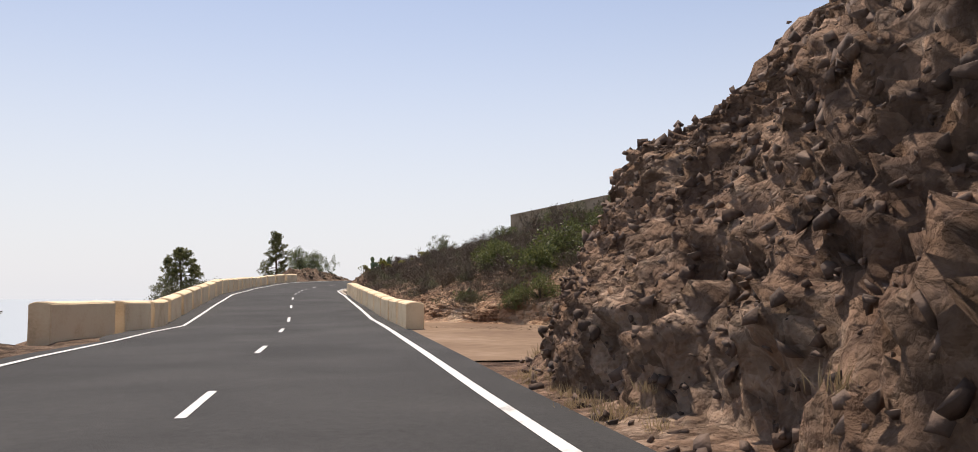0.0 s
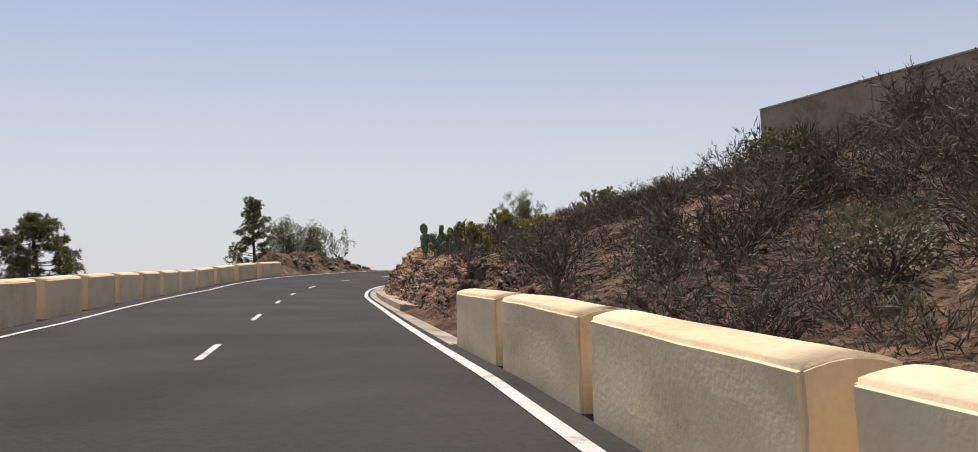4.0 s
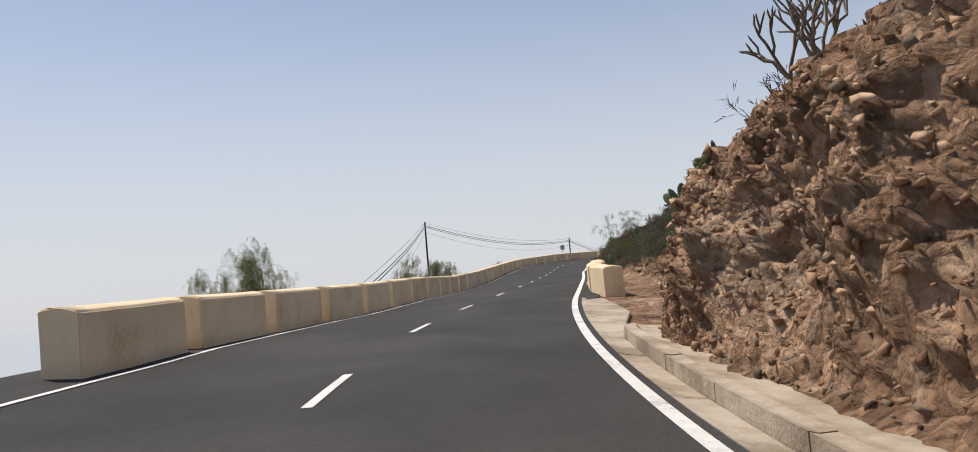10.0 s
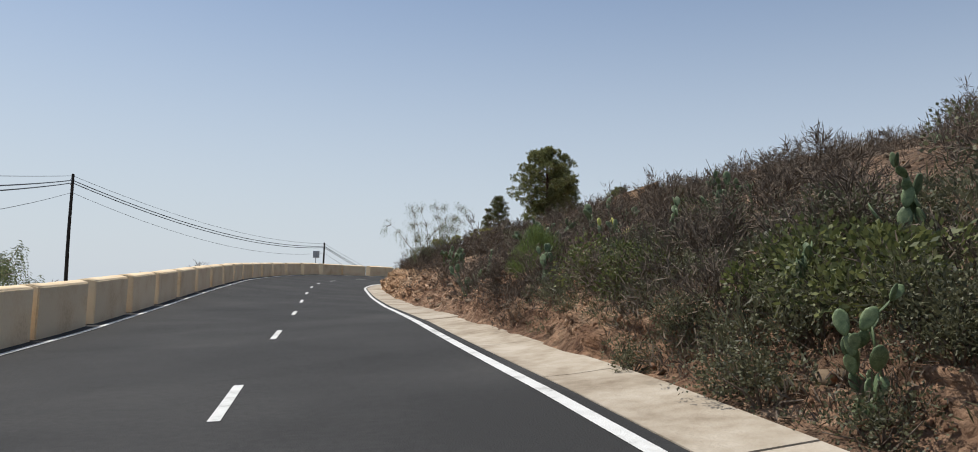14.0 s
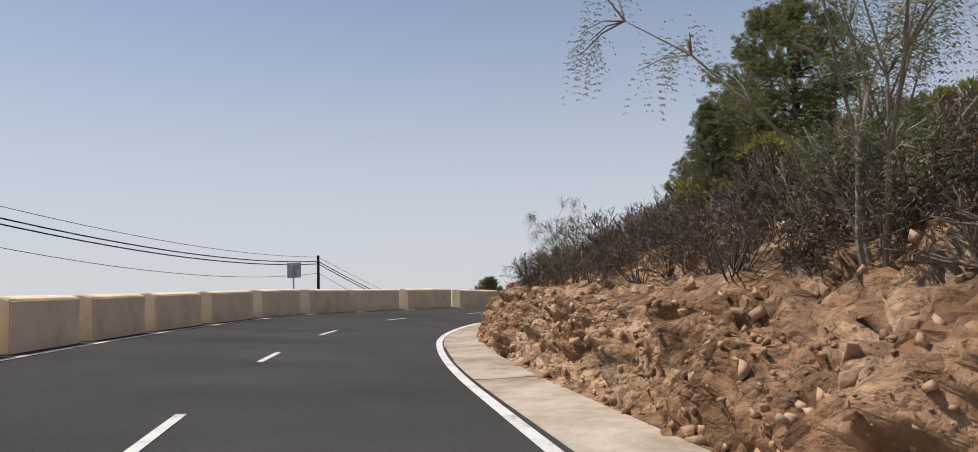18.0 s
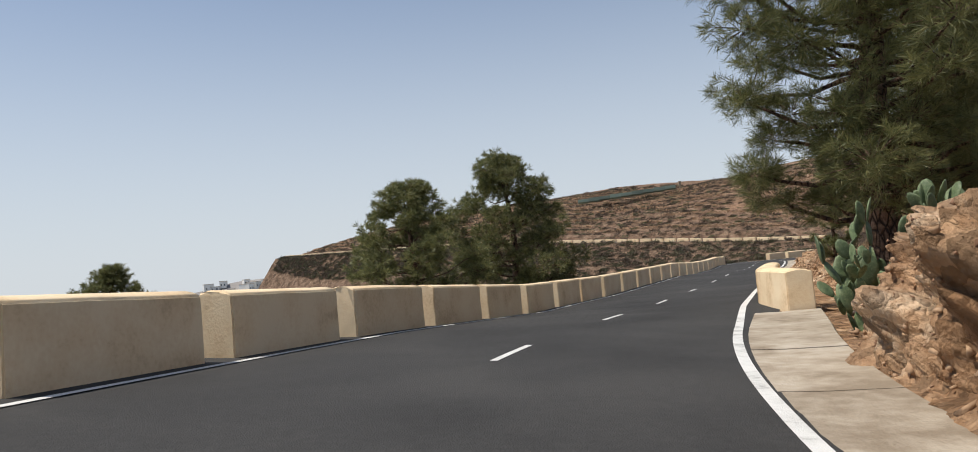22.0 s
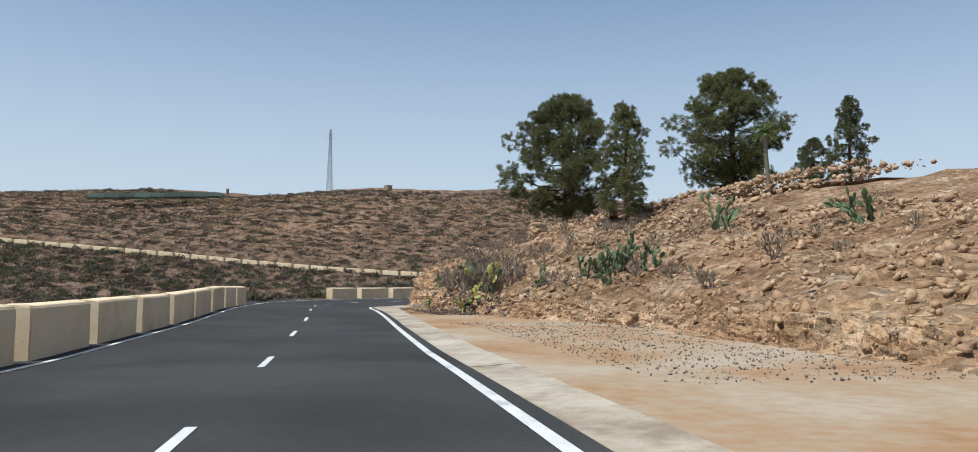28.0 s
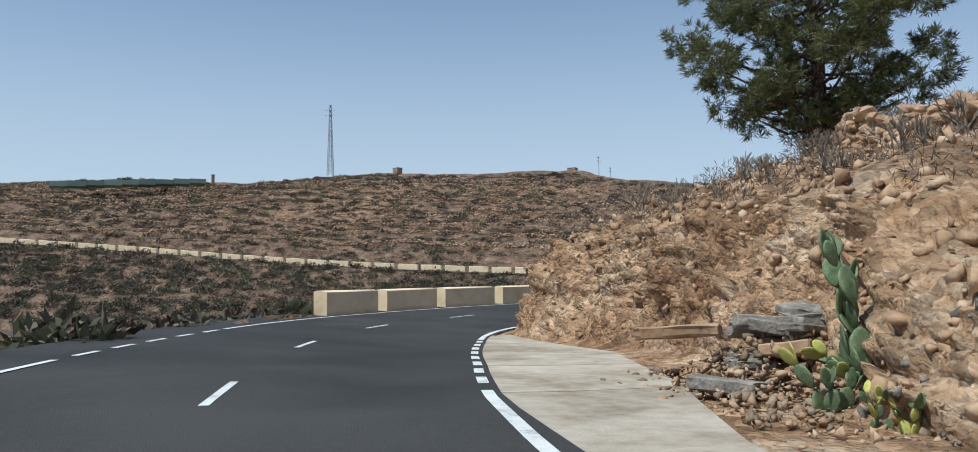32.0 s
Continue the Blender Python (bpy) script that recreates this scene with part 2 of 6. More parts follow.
plated(BARK, 9.0)
TWIG = mixed("dry_twig", [(0.07, 0.052, 0.038), (0.13, 0.1, 0.075), (0.2, 0.16, 0.125)], 1.5, 0.9, 0.0, random_value=0.3)
PALE_STEM = mixed("pale_stem", [(0.16, 0.125, 0.09), (0.27, 0.22, 0.165)], 4.0, 0.85, 0.3, 20.0, random_value=0.2)


def leaf(name, c1, c2, rough=0.55, random_value=0.2, thin=0.3):
    """Leaves: each its own shade between two colours, a little light coming through."""
    m = mat(name, c1, rough)
    nt = m.node_tree
    b = nt.nodes["Principled BSDF"]
    b.inputs["Specular IOR Level"].default_value = 0.35
    geo = nt.nodes.new("ShaderNodeNewGeometry")
    ramp = nt.nodes.new("ShaderNodeValToRGB")
    ramp.color_ramp.elements[0].color, ramp.color_ramp.elements[1].color = (*c1, 1), (*c2, 1)
    nt.links.new(geo.outputs["Random Per Island"], ramp.inputs["Fac"])
    info = nt.nodes.new("ShaderNodeObjectInfo")
    hsv = nt.nodes.new("ShaderNodeHueSaturation")
    mr = nt.nodes.new("ShaderNodeMapRange")
    mr.inputs["To Min"].default_value, mr.inputs["To Max"].default_value = 1 - random_value, 1 + random_value
    nt.links.new(info.outputs["Random"], mr.inputs["Value"])
    nt.links.new(mr.outputs["Result"], hsv.inputs["Value"])
    nt.links.new(ramp.outputs["Color"], hsv.inputs["Color"])
    nt.links.new(hsv.outputs["Color"], b.inputs["Base Color"])
    if thin:
        tr = nt.nodes.new("ShaderNodeBsdfTranslucent")
        nt.links.new(hsv.outputs["Color"], tr.inputs["Color"])
        mx = nt.nodes.new("ShaderNodeMixShader")
        mx.inputs[0].default_value = thin
        nt.links.new(b.outputs[0], mx.inputs[1])
        nt.links.new(tr.outputs[0], mx.inputs[2])
        nt.links.new(mx.outputs[0], nt.nodes["Material Output"].inputs["Surface"])
    return m


NEEDLE = leaf("pine_needles", (0.06, 0.077, 0.03), (0.27, 0.26, 0.1), 0.5, thin=0.35)
LEAF = leaf("shrub_leaves", (0.055, 0.07, 0.022), (0.19, 0.2, 0.07))
OLIVE = leaf("grey_green_leaves", (0.06, 0.062, 0.034), (0.17, 0.165, 0.09))
BROOM = leaf("broom_leaves", (0.08, 0.11, 0.03), (0.19, 0.23, 0.07))
PEPPER = leaf("drooping_leaves", (0.08, 0.1, 0.04), (0.22, 0.245, 0.11))
PALM = leaf("palm_leaf", (0.08, 0.12, 0.035), (0.22, 0.25, 0.085))
TIP = leaf("yellow_green_tips", (0.18, 0.18, 0.04), (0.36, 0.34, 0.08))
AGAVE = leaf("agave_leaf", (0.08, 0.11, 0.07), (0.16, 0.2, 0.13), thin=0.0)
STRAW = leaf("dry_grass", (0.26, 0.185, 0.1), (0.46, 0.35, 0.2), 0.8)
SCRUBBY = leaf("dry_scrub_twigs", (0.075, 0.057, 0.042), (0.19, 0.145, 0.105), 0.9, thin=0.0)


def pad_skin(name, c1, c2, c3):
    """Cactus skin: mottled, with small paler spots in rows."""
    m = mixed(name, [c1, c2, c3], 3.0, 0.55, 0.15, 20.0, spread=(0.25, 0.75), random_value=0.3)
    nt = m.node_tree
    b = nt.nodes["Principled BSDF"]
    co = nt.nodes.new("ShaderNodeTexCoord")
    v = nt.nodes.new("ShaderNodeTexVoronoi")
    v.inputs["Scale"].default_value = 14.0
    nt.links.new(co.outputs["Object"], v.inputs["Vector"])
    mr = nt.nodes.new("ShaderNodeMapRange")
    mr.inputs["From Min"].default_value, mr.inputs["From Max"].default_value = 0.1, 0.18
    mr.inputs["To Min"].default_value, mr.inputs["To Max"].default_value = 0.55, 0.0
    nt.links.new(v.outputs["Distance"], mr.inputs["Value"])
    mx = nt.nodes.new("ShaderNodeMix")
    mx.data_type = 'RGBA'
    nt.links.new(mr.outputs["Result"], mx.inputs["Factor"])
    nt.links.new(b.inputs["Base Color"].links[0].from_socket, mx.inputs["A"])
    mx.inputs["B"].default_value = (0.3, 0.3, 0.2, 1)
    nt.links.new(mx.outputs["Result"], b.inputs["Base Color"])
    return m


PAD = pad_skin("cactus_pad", (0.055, 0.085, 0.04), (0.115, 0.155, 0.075), (0.21, 0.25, 0.13))
PAD_DRY = pad_skin("yellowed_pad", (0.26, 0.27, 0.06), (0.42, 0.4, 0.1), (0.5, 0.46, 0.16))


def bank_material():
    """Road cutting: dark volcanic, red-brown or tan ground by 'tone', duller soil where 'soil' is high."""
    m = mat("cutting", (0.2, 0.13, 0.08), 0.95)
    nt = m.node_tree
    b = nt.nodes["Principled BSDF"]
    b.inputs["Specular IOR Level"].default_value = 0.15
    co = nt.nodes.new("ShaderNodeTexCoord")

    def tex(scale, detail=8.0):
        n = nt.nodes.new("ShaderNodeTexNoise")
        n.inputs["Scale"].default_value, n.inputs["Detail"].default_value, n.inputs["Distortion"].default_value = scale, detail, 0.5
        nt.links.new(co.outputs["Object"], n.inputs["Vector"])
        return n

    coarse, fine = tex(0.5), tex(5.0)
    add = nt.nodes.new("ShaderNodeMath")
    add.operation = 'MULTIPLY_ADD'
    add.inputs[1].default_value = 0.6
    nt.links.new(fine.outputs["Fac"], add.inputs[0])
    nt.links.new(coarse.outputs["Fac"], add.inputs[2])

    def ramp(colours, lo=0.5, hi=1.05):
        r = nt.nodes.new("ShaderNodeValToRGB")
        e = r.color_ramp.elements
        while len(e) < len(colours):
            e.new(0.5)
        for k, c in enumerate(colours):
            e[k].position, e[k].color = lo + (hi - lo) * k / (len(colours) - 1), (*c, 1)
        nt.links.new(add.outputs[0], r.inputs["Fac"])
        return r.outputs["Color"]

    def blend(fac, x, y):
        n = nt.nodes.new("ShaderNodeMix")
        n.data_type = 'RGBA'
        nt.links.new(fac, n.inputs["Factor"])
        nt.links.new(x, n.inputs["A"])
        nt.links.new(y, n.inputs["B"])
        return n.outputs["Result"]

    def attr(name, lo, hi):
        a = nt.nodes.new("ShaderNodeAttribute")
        a.attribute_name = name
        r = nt.nodes.new("ShaderNodeMapRange")
        r.inputs["From Min"].default_value, r.inputs["From Max"].default_value = lo, hi
        nt.links.new(a.outputs["Fac"], r.inputs["Value"])
        return r.outputs["Result"]

    dark = ramp([(0.045, 0.031, 0.025), (0.095, 0.063, 0.048), (0.165, 0.108, 0.08), (0.26, 0.18, 0.135)])
    red = ramp([(0.1, 0.05, 0.031), (0.255, 0.142, 0.082), (0.41, 0.255, 0.155), (0.56, 0.4, 0.27)])
    tan = ramp([(0.19, 0.105, 0.05), (0.38, 0.225, 0.115), (0.5, 0.325, 0.185), (0.6, 0.44, 0.29)])
    soil = ramp([(0.055, 0.036, 0.024), (0.115, 0.076, 0.05), (0.19, 0.125, 0.082), (0.28, 0.195, 0.135)])
    c = blend(attr("tone", 0.0, 1.0), dark, red)
    c = blend(attr("tone", 1.0, 2.0), c, tan)
    c = blend(attr("soil", 0.0, 1.0), c, soil)
    nt.links.new(c, b.inputs["Base Color"])
    def cells(scale):
        v = nt.nodes.new("ShaderNodeTexVoronoi")
        v.inputs["Scale"].default_value = scale
        w = nt.nodes.new("ShaderNodeVectorMath")
        w.operation = 'MULTIPLY_ADD'
        w.inputs[1].default_value = (0.12, 0.12, 0.12)
        nt.links.new(fine.outputs["Color"], w.inputs[0])
        nt.links.new(co.outputs["Object"], w.inputs[2])
        nt.links.new(w.outputs[0], v.inputs["Vector"])
        return v

    v1, v2 = cells(4.6), cells(12.0)
    n3 = tex(6.0, 10.0)
    n3.inputs["Roughness"].default_value = 0.65

    def sub(x, y, k):
        n = nt.nodes.new("ShaderNodeMath")
        n.operation = 'MULTIPLY_ADD'
        n.inputs[1].default_value = k
        nt.links.new(y, n.inputs[0])
        nt.links.new(x, n.inputs[2])
        return n.outputs[0]

    height = sub(sub(n3.outputs["Fac"], v1.outputs["Distance"], -0.9), v2.outputs["Distance"], -0.45)
    # each stone its own shade
    sepc = nt.nodes.new("ShaderNodeSeparateColor")
    nt.links.new(v1.outputs["Color"], sepc.inputs[0])
    shade = nt.nodes.new("ShaderNodeMapRange")
    shade.inputs["To Min"].default_value, shade.inputs["To Max"].default_value = 0.62, 1.4
    nt.links.new(sepc.outputs[0], shade.inputs["Value"])
    hs = nt.nodes.new("ShaderNodeHueSaturation")
    nt.links.new(shade.outputs["Result"], hs.inputs["Value"])
    nt.links.new(c, hs.inputs["Color"])
    nt.links.new(hs.outputs["Color"], b.inputs["Base Color"])
    bp = nt.nodes.new("ShaderNodeBump")
    bp.inputs["Strength"].default_value, bp.inputs["Distance"].default_value = 1.0, 0.16
    nt.links.new(height, bp.inputs["Height"])
    nt.links.new(bp.outputs["Normal"], b.inputs["Normal"])
    return m


CUTTING = bank_material()


# ---- mesh helpers ----
def part(name, bm, material, parent=None, label=""):
    me = bpy.data.meshes.new(name)
    bm.to_mesh(me)
    bm.free()
    me.materials.append(material)
    ob = new(name, me)
    ob.parent = parent
    if label:
        tagged(ob, label)
    return ob


def grid_mesh(name, rows, material, smooth=False, parent=None):
    """A sheet from rows of points, all of one length."""
    n, w = len(rows), len(rows[0])
    verts = [tuple(p) for r in rows for p in r]
    faces = [(i * w + j, i * w + j + 1, (i + 1) * w + j + 1, (i + 1) * w + j) for i in range(n - 1) for j in range(w - 1)]
    me = bpy.data.meshes.new(name)
    me.from_pydata(verts, [], faces)
    me.materials.append(material)
    if smooth:
        me.polygons.foreach_set("use_smooth", [True] * len(faces))
    me.update()
    ob = new(name, me)
    ob.parent = parent
    return ob


def fbm(p, octaves=4, scale=1.0):
    return noise.fractal(Vector(p) * scale, 1.0, 2.0, octaves)


# ---- road ----
LINE_L = [(-60, 1.0), (16, 2.0), (21.6, 1.8), (24.6, 0.85), (27, 0.6), (95, 0.6), (112, 0.3), (600, 0.3)]
EDGE_R = [(-60, 3.0), (30, 3.0), (60, 3.05), (75, 3.08), (84, 3.17), (87, 3.25), (90, 3.4), (93, 3.36), (98, 3.15), (105, 2.95), (116, 2.98), (140, 2.93), (160, 2.88), (190, 2.98), (210, 3.06), (222, 3.03), (230, 2.95), (236, 2.78), (246, 2.78), (250, 2.83), (280, 2.82), (305, 2.85), (308, 2.97), (312, 3.38), (315.6, 3.56), (318.2, 3.67), (330, 3.7), (345, 3.0), (600, 2.9)]   # painted right edge line, from the axis
LEFT = [(-60, 4.6), (16, 5.6), (21.6, 5.4), (24.6, 4.45), (27, 4.2), (60, 4.2), (92, 4.6), (103, 4.4), (114, 3.5), (130, 3.3), (150, 4.0), (170, 4.2), (200, 4.0), (225, 3.6), (245, 3.8), (290, 3.6), (308, 3.3), (600, 3.3)]  # block foot to the left of the axis


def strip(name, a0, a1, o0, o1, h, material, step=1.0, parent=None):
    n = max(2, int((a1 - a0) / step) + 1)
    sides = []
    for i in range(n):
        a = a0 + (a1 - a0) * i / (n - 1)
        sides.append((a, o0(a) if callable(o0) else o0, o1(a) if callable(o1) else o1))
    k = 2 if max(r - l for _, l, r in sides) < 1 else 18
    rows = [[road(a, l + (r - l) * j / k, h) for j in range(k + 1)] for a, l, r in sides]
    return grid_mesh(name, rows, material, True, parent)


PAVED = [(-60, 3.6), (53, 3.6), (54, 0), (128, 0), (129, 3.6), (136, 3.6), (138, 3.14), (230, 3.14), (232, 3.6), (245, 3.6), (247, 3.12), (304, 3.12), (312, 3.6), (600, 3.6)]
CENTRE = [(20, 0), (60, 0.05), (85, 0.15), (100, 0.1), (150, 0.12), (170, 0.1), (190, 0), (215, 0), (235, 0.1), (290, 0.12), (320, 0.12)]
asphalt = tagged(strip("road", A0, 704, lambda a: -lerp(a, LEFT) - lerp(a, [(-60, -0.7), (20, -1.6), (26, 0.3), (30, 1.2), (93, 1.2), (95, 0.0), (115, 0.0), (116.5, 1.2)]), lambda a: max(lerp(a, PAVED), lerp(a, EDGE_R) + 0.19), 0.0, ASPHALT), "dark grey asphalt mountain road with worn surface", "road", kind="structure")
EDGE_LABEL = "white painted edge line on the asphalt"


def edge_line(a0, a1, left, label=EDGE_LABEL):
    if left:
        ob = strip("edge_line", a0, a1, lambda a: -lerp(a, LEFT) + lerp(a, LINE_L), lambda a: -lerp(a, LEFT) + lerp(a, LINE_L) + 0.12, 0.012, PAINT, 0.6)
    else:
        ob = strip("edge_line", a0, a1, lambda a: lerp(a, EDGE_R) - 0.07, lambda a: lerp(a, EDGE_R) + 0.07, 0.006, PAINT, 0.6)
    tagged(ob, label, "road marking", kind="structure")


edge_line(A0, 308.4, False)
edge_line(319.5, 704, False)
edge_line(A0, 312.2, True)
edge_line(320.4, 704, True)
for k in range(5):
    edge_line(312.9 + 1.55 * k, 313.8 + 1.55 * k, True, "short white edge dash painted on the asphalt")
for k in range(8):
    edge_line(309.1 + 1.32 * k, 309.85 + 1.32 * k, False, "short white edge dash painted on the asphalt")
DASH0 = 16.2
for k in range(-9, 76):
    a = DASH0 + 7.5 * k
    a -= lerp(a, [(60, 0), (80, -0.5), (106, -1.2), (114, -0.8), (121, -0.3), (130, 0.75), (205, 0.8), (225, 0.2), (245, 0.1), (256, -0.3), (286, 0.2), (300, 1.0), (308, 0.3), (317, -0.2)])
    tagged(strip("lane_dash", a - 1.0, a + 1.0, lerp(a, CENTRE) - 0.05, lerp(a, CENTRE) + 0.05, 0.006, PAINT, 0.7), "short white centre dash painted on the asphalt", "road marking", "centre line dashes", "structure")


# ---- barrier blocks ----
TALL = [(15, 0.88), (120, 0.9), (145, 0.97), (165, 1.02), (190, 0.93), (300, 0.92), (330, 0.88)]


def block(a0, a1, side):
    """One rendered masonry guard block between a0 and a1 along the road, its road face at the block foot line."""
    n = 7 if a0 < 320 else 2
    height = lerp(a0, TALL) if side < 0 else lerp(a0, [(60, 0.78), (120, 0.82), (200, 0.82), (230, 0.87)])
    bm = bmesh.new()
    # upright faces, and a cambered top
    prof = [(0.0, -0.25), (0.0, 0.2), (0.0, 0.5)] + [(0.53 * k / 8, height - 0.055 * (k / 4 - 1) ** 2) for k in range(9)] + [(0.53, 0.4), (0.53, -0.25)]
    rings = []
    for i in range(n + 1):
        a = a0 + (a1 - a0) * i / n
        ring = []
        for o, h in prof:
            w = Vector((a * 1.3, o * 4, h * 3 + side * 9))
            o, h = o + 0.012 * noise.noise(w), h + 0.01 * noise.noise(w + Vector((5, 5, 5))) * (h > 0.3)
            foot = -lerp(a, LEFT) - o if side < 0 else lerp(a, RIGHT) + o
            ring.append(bm.verts.new(road(a + 0.012 * noise.noise(w * 2.1) * (i in (0, n)), foot, h)))
        rings.append(ring)
    for i in range(n):
        for j in range(len(prof) - 1):
            bm.faces.new((rings[i][j], rings[i + 1][j], rings[i + 1][j + 1], rings[i][j + 1])).smooth = 2 < j < 11
    bm.faces.new(rings[0])
    bm.faces.new(rings[-1][::-1])
    bmesh.ops.recalc_face_normals(bm, faces=bm.faces)
    if a0 < 320:
        bmesh.ops.bevel(bm, geom=[e for e in bm.edges if e.calc_face_angle(0) > 0.75], offset=0.022, segments=2, affect='EDGES')
    return tagged(part("guard_block", bm, RENDER), "cream rendered masonry guard block beside the road", "guard block", "guard blocks along the road")


RIGHT = [(0, 3.55), (30, 3.48), (40, 3.35), (53, 3.3), (120, 3.8), (129, 3.75), (131.8, 3.32), (135, 3.22), (138.6, 3.36), (140.4, 3.31), (200, 3.3), (233.3, 3.78), (235, 3.4), (236.6, 3.1), (240, 3.06), (247, 3.05), (600, 3.3)]
def run(a0, a1, n, side, gap=0.6):
    pitch = (a1 - a0 + gap) / n
    for k in range(n):
        block(a0 + pitch * k, a0 + pitch * (k + 1) - gap + random.uniform(-0.04, 0.04), side)


run(21.6, 93.5, 22, -1)
run(116.8, 158.3, 12, -1)
run(158.6, 194.8, 10, -1)
run(195.1, 214.1, 6, -1)
run(214.4, 246.1, 9, -1)
run(246.4, 293.7, 13, -1)
run(294.0, 308.0, 4, -1)
run(327.5, 698.1, 95, -1)
run(23.3, 53.5, 11, 1, 0.3)
for a0, a1 in ((129.0, 131.6), (132.0, 134.75), (134.95, 138.35), (138.55, 140.4), (233.3, 236.45), (236.75, 240.15), (240.45, 243.35), (243.6, 245.4)):
    block(a0, a1, 1)


# ---- concrete gutter slabs and kerb along the right edge ----
GUTTER = [(53.5, 3.6), (60, 3.6), (64, 3.52), (84, 3.55), (89, 3.75), (93, 3.9), (97, 3.76), (105, 3.47), (119, 3.5), (124, 4.1), (126, 3.95), (128.8, 3.7)]
STRIP_B = [(137, 3.5), (141, 3.75), (150, 3.95), (180, 4.0), (205, 4.05), (222, 4.15), (230, 4.4), (234, 4.4)]
STRIP_C = [(246, 3.4), (250, 3.75), (275, 3.8), (298, 3.85), (304, 4.1), (309, 5.5), (315, 6.3), (322, 4.3)]


def slabs(name, a0, a1, length, inner, outer, h_in, h_out):
    """Cast slabs with open joints, each slightly out of line."""
    root = tagged(new(name), "pale concrete %s beside the asphalt, jointed and cracked" % name.replace("_", " "), name.replace("_", " "), kind="structure")
    n = max(1, round((a1 - a0) / length))
    for k in range(n):
        s0, s1 = a0 + (a1 - a0) * k / n, a0 + (a1 - a0) * (k + 1) / n - 0.025
        bm = bmesh.new()
        dz = random.uniform(-0.006, 0.006)
        rings = []
        for i in range(4):
            a = s0 + (s1 - s0) * i / 3
            i0 = inner(a) if callable(inner) else inner
            o1 = outer(a) if callable(outer) else outer
            pts = [(i0, -0.2), (i0, h_in + dz), (i0 + (o1 - i0) * 0.35, (h_in * 0.6 + h_out * 0.4) - 0.012 + dz), (o1 - 0.015, h_out + dz), (o1, h_out - 0.015 + dz), (o1, -0.25)]
            rings.append([bm.verts.new(road(a, o, h)) for o, h in pts])
        for i in range(3):
            for j in range(5):
                bm.faces.new((rings[i][j], rings[i + 1][j], rings[i + 1][j + 1], rings[i][j + 1]))
        bm.faces.new(rings[0])
        bm.faces.new(rings[-1][::-1])
        bmesh.ops.recalc_face_normals(bm, faces=bm.faces)
        part("slab", bm, CONCRETE, root)
    return root


slabs("gutter", 53.6, 128.8, 3.0, lambda a: lerp(a, EDGE_R) + 0.17, lambda a: lerp(a, GUTTER), 0.012, -0.03)
slabs("kerb", 64.4, 119.5, 2.0, lambda a: lerp(a, GUTTER) + 0.005, lambda a: lerp(a, GUTTER) + 0.2, 0.13, 0.13)
slabs("ledge", 64.4, 119.5, 4.0, lambda a: lerp(a, GUTTER) + 0.205, lambda a: lerp(a, GUTTER) + 0.62, 0.11, 0.1)
slabs("concrete_strip", 137.0, 233.2, 3.4, 3.12, lambda a: lerp(a, STRIP_B), 0.005, 0.06)
slabs("concrete_strip", 246.0, 322.0, 3.4, lambda a: max(3.1, lerp(a, EDGE_R) + 0.15), lambda a: lerp(a, STRIP_C), 0.005, 0.05)

# ---- right bank: foot, wall height, wall run per metre of height, slope above ----
FOOT = [(-60, 4.1), (10, 4.1), (13, 4.8), (15.5, 9), (19, 13), (22, 12.8), (27, 6.5), (32, 4.6), (52, 4.4), (64, 4.0), (90, 4.1), (118, 4.1), (121, 5.5), (124, 7.0), (140, 5.2), (150, 4.1), (180, 4.1), (205, 4.2), (225, 4.3), (232, 5.6), (247, 5.0), (254, 3.85), (268, 3.9), (273, 9.5), (288, 9.6), (292, 8.0), (295, 7.0), (298, 6.0), (301, 5.6), (303, 5.8), (306, 6.2), (308, 6.9), (309.5, 7.9), (313, 7.3), (317, 6.7), (322, 4.4), (340, 4.5), (600, 4.5)]
WALL = [(-60, 9.0), (-2, 9.0), (4, 8.2), (8, 5.9), (10.5, 3.7), (13, 1.5), (16, 0.6), (19, 0.6), (26, 0.5), (50, 0.4), (58, 0.9), (75, 1.2), (84, 0.9), (88, 1.3), (91, 1.8), (97, 2.4), (105, 2.6), (109, 2.7), (112, 2.9), (115, 2.6), (118, 2.0), (121, 0.8), (145, 0.5), (160, 0.8), (178, 0.7), (190, 0.8), (204, 0.9), (212, 1.3), (217, 1.7), (223, 1.5), (227, 0.8), (229, 0.4), (260, 0.6), (290, 0.4), (298, 0.5), (302, 0.8), (307, 1.1), (309, 2.1), (311, 2.5), (330, 2.4), (350, 2), (380, 1), (600, 0.6)]
RUN = [(-60, 0.5), (16, 0.6), (22, 0.9), (50, 1.0), (60, 0.9), (80, 0.7), (90, 0.16), (118, 0.2), (125, 0.8), (175, 0.9), (203, 0.6), (212, 0.25), (222, 0.3), (230, 1.0), (295, 1.0), (306, 0.4), (330, 0.35), (380, 0.8), (600, 0.8)]
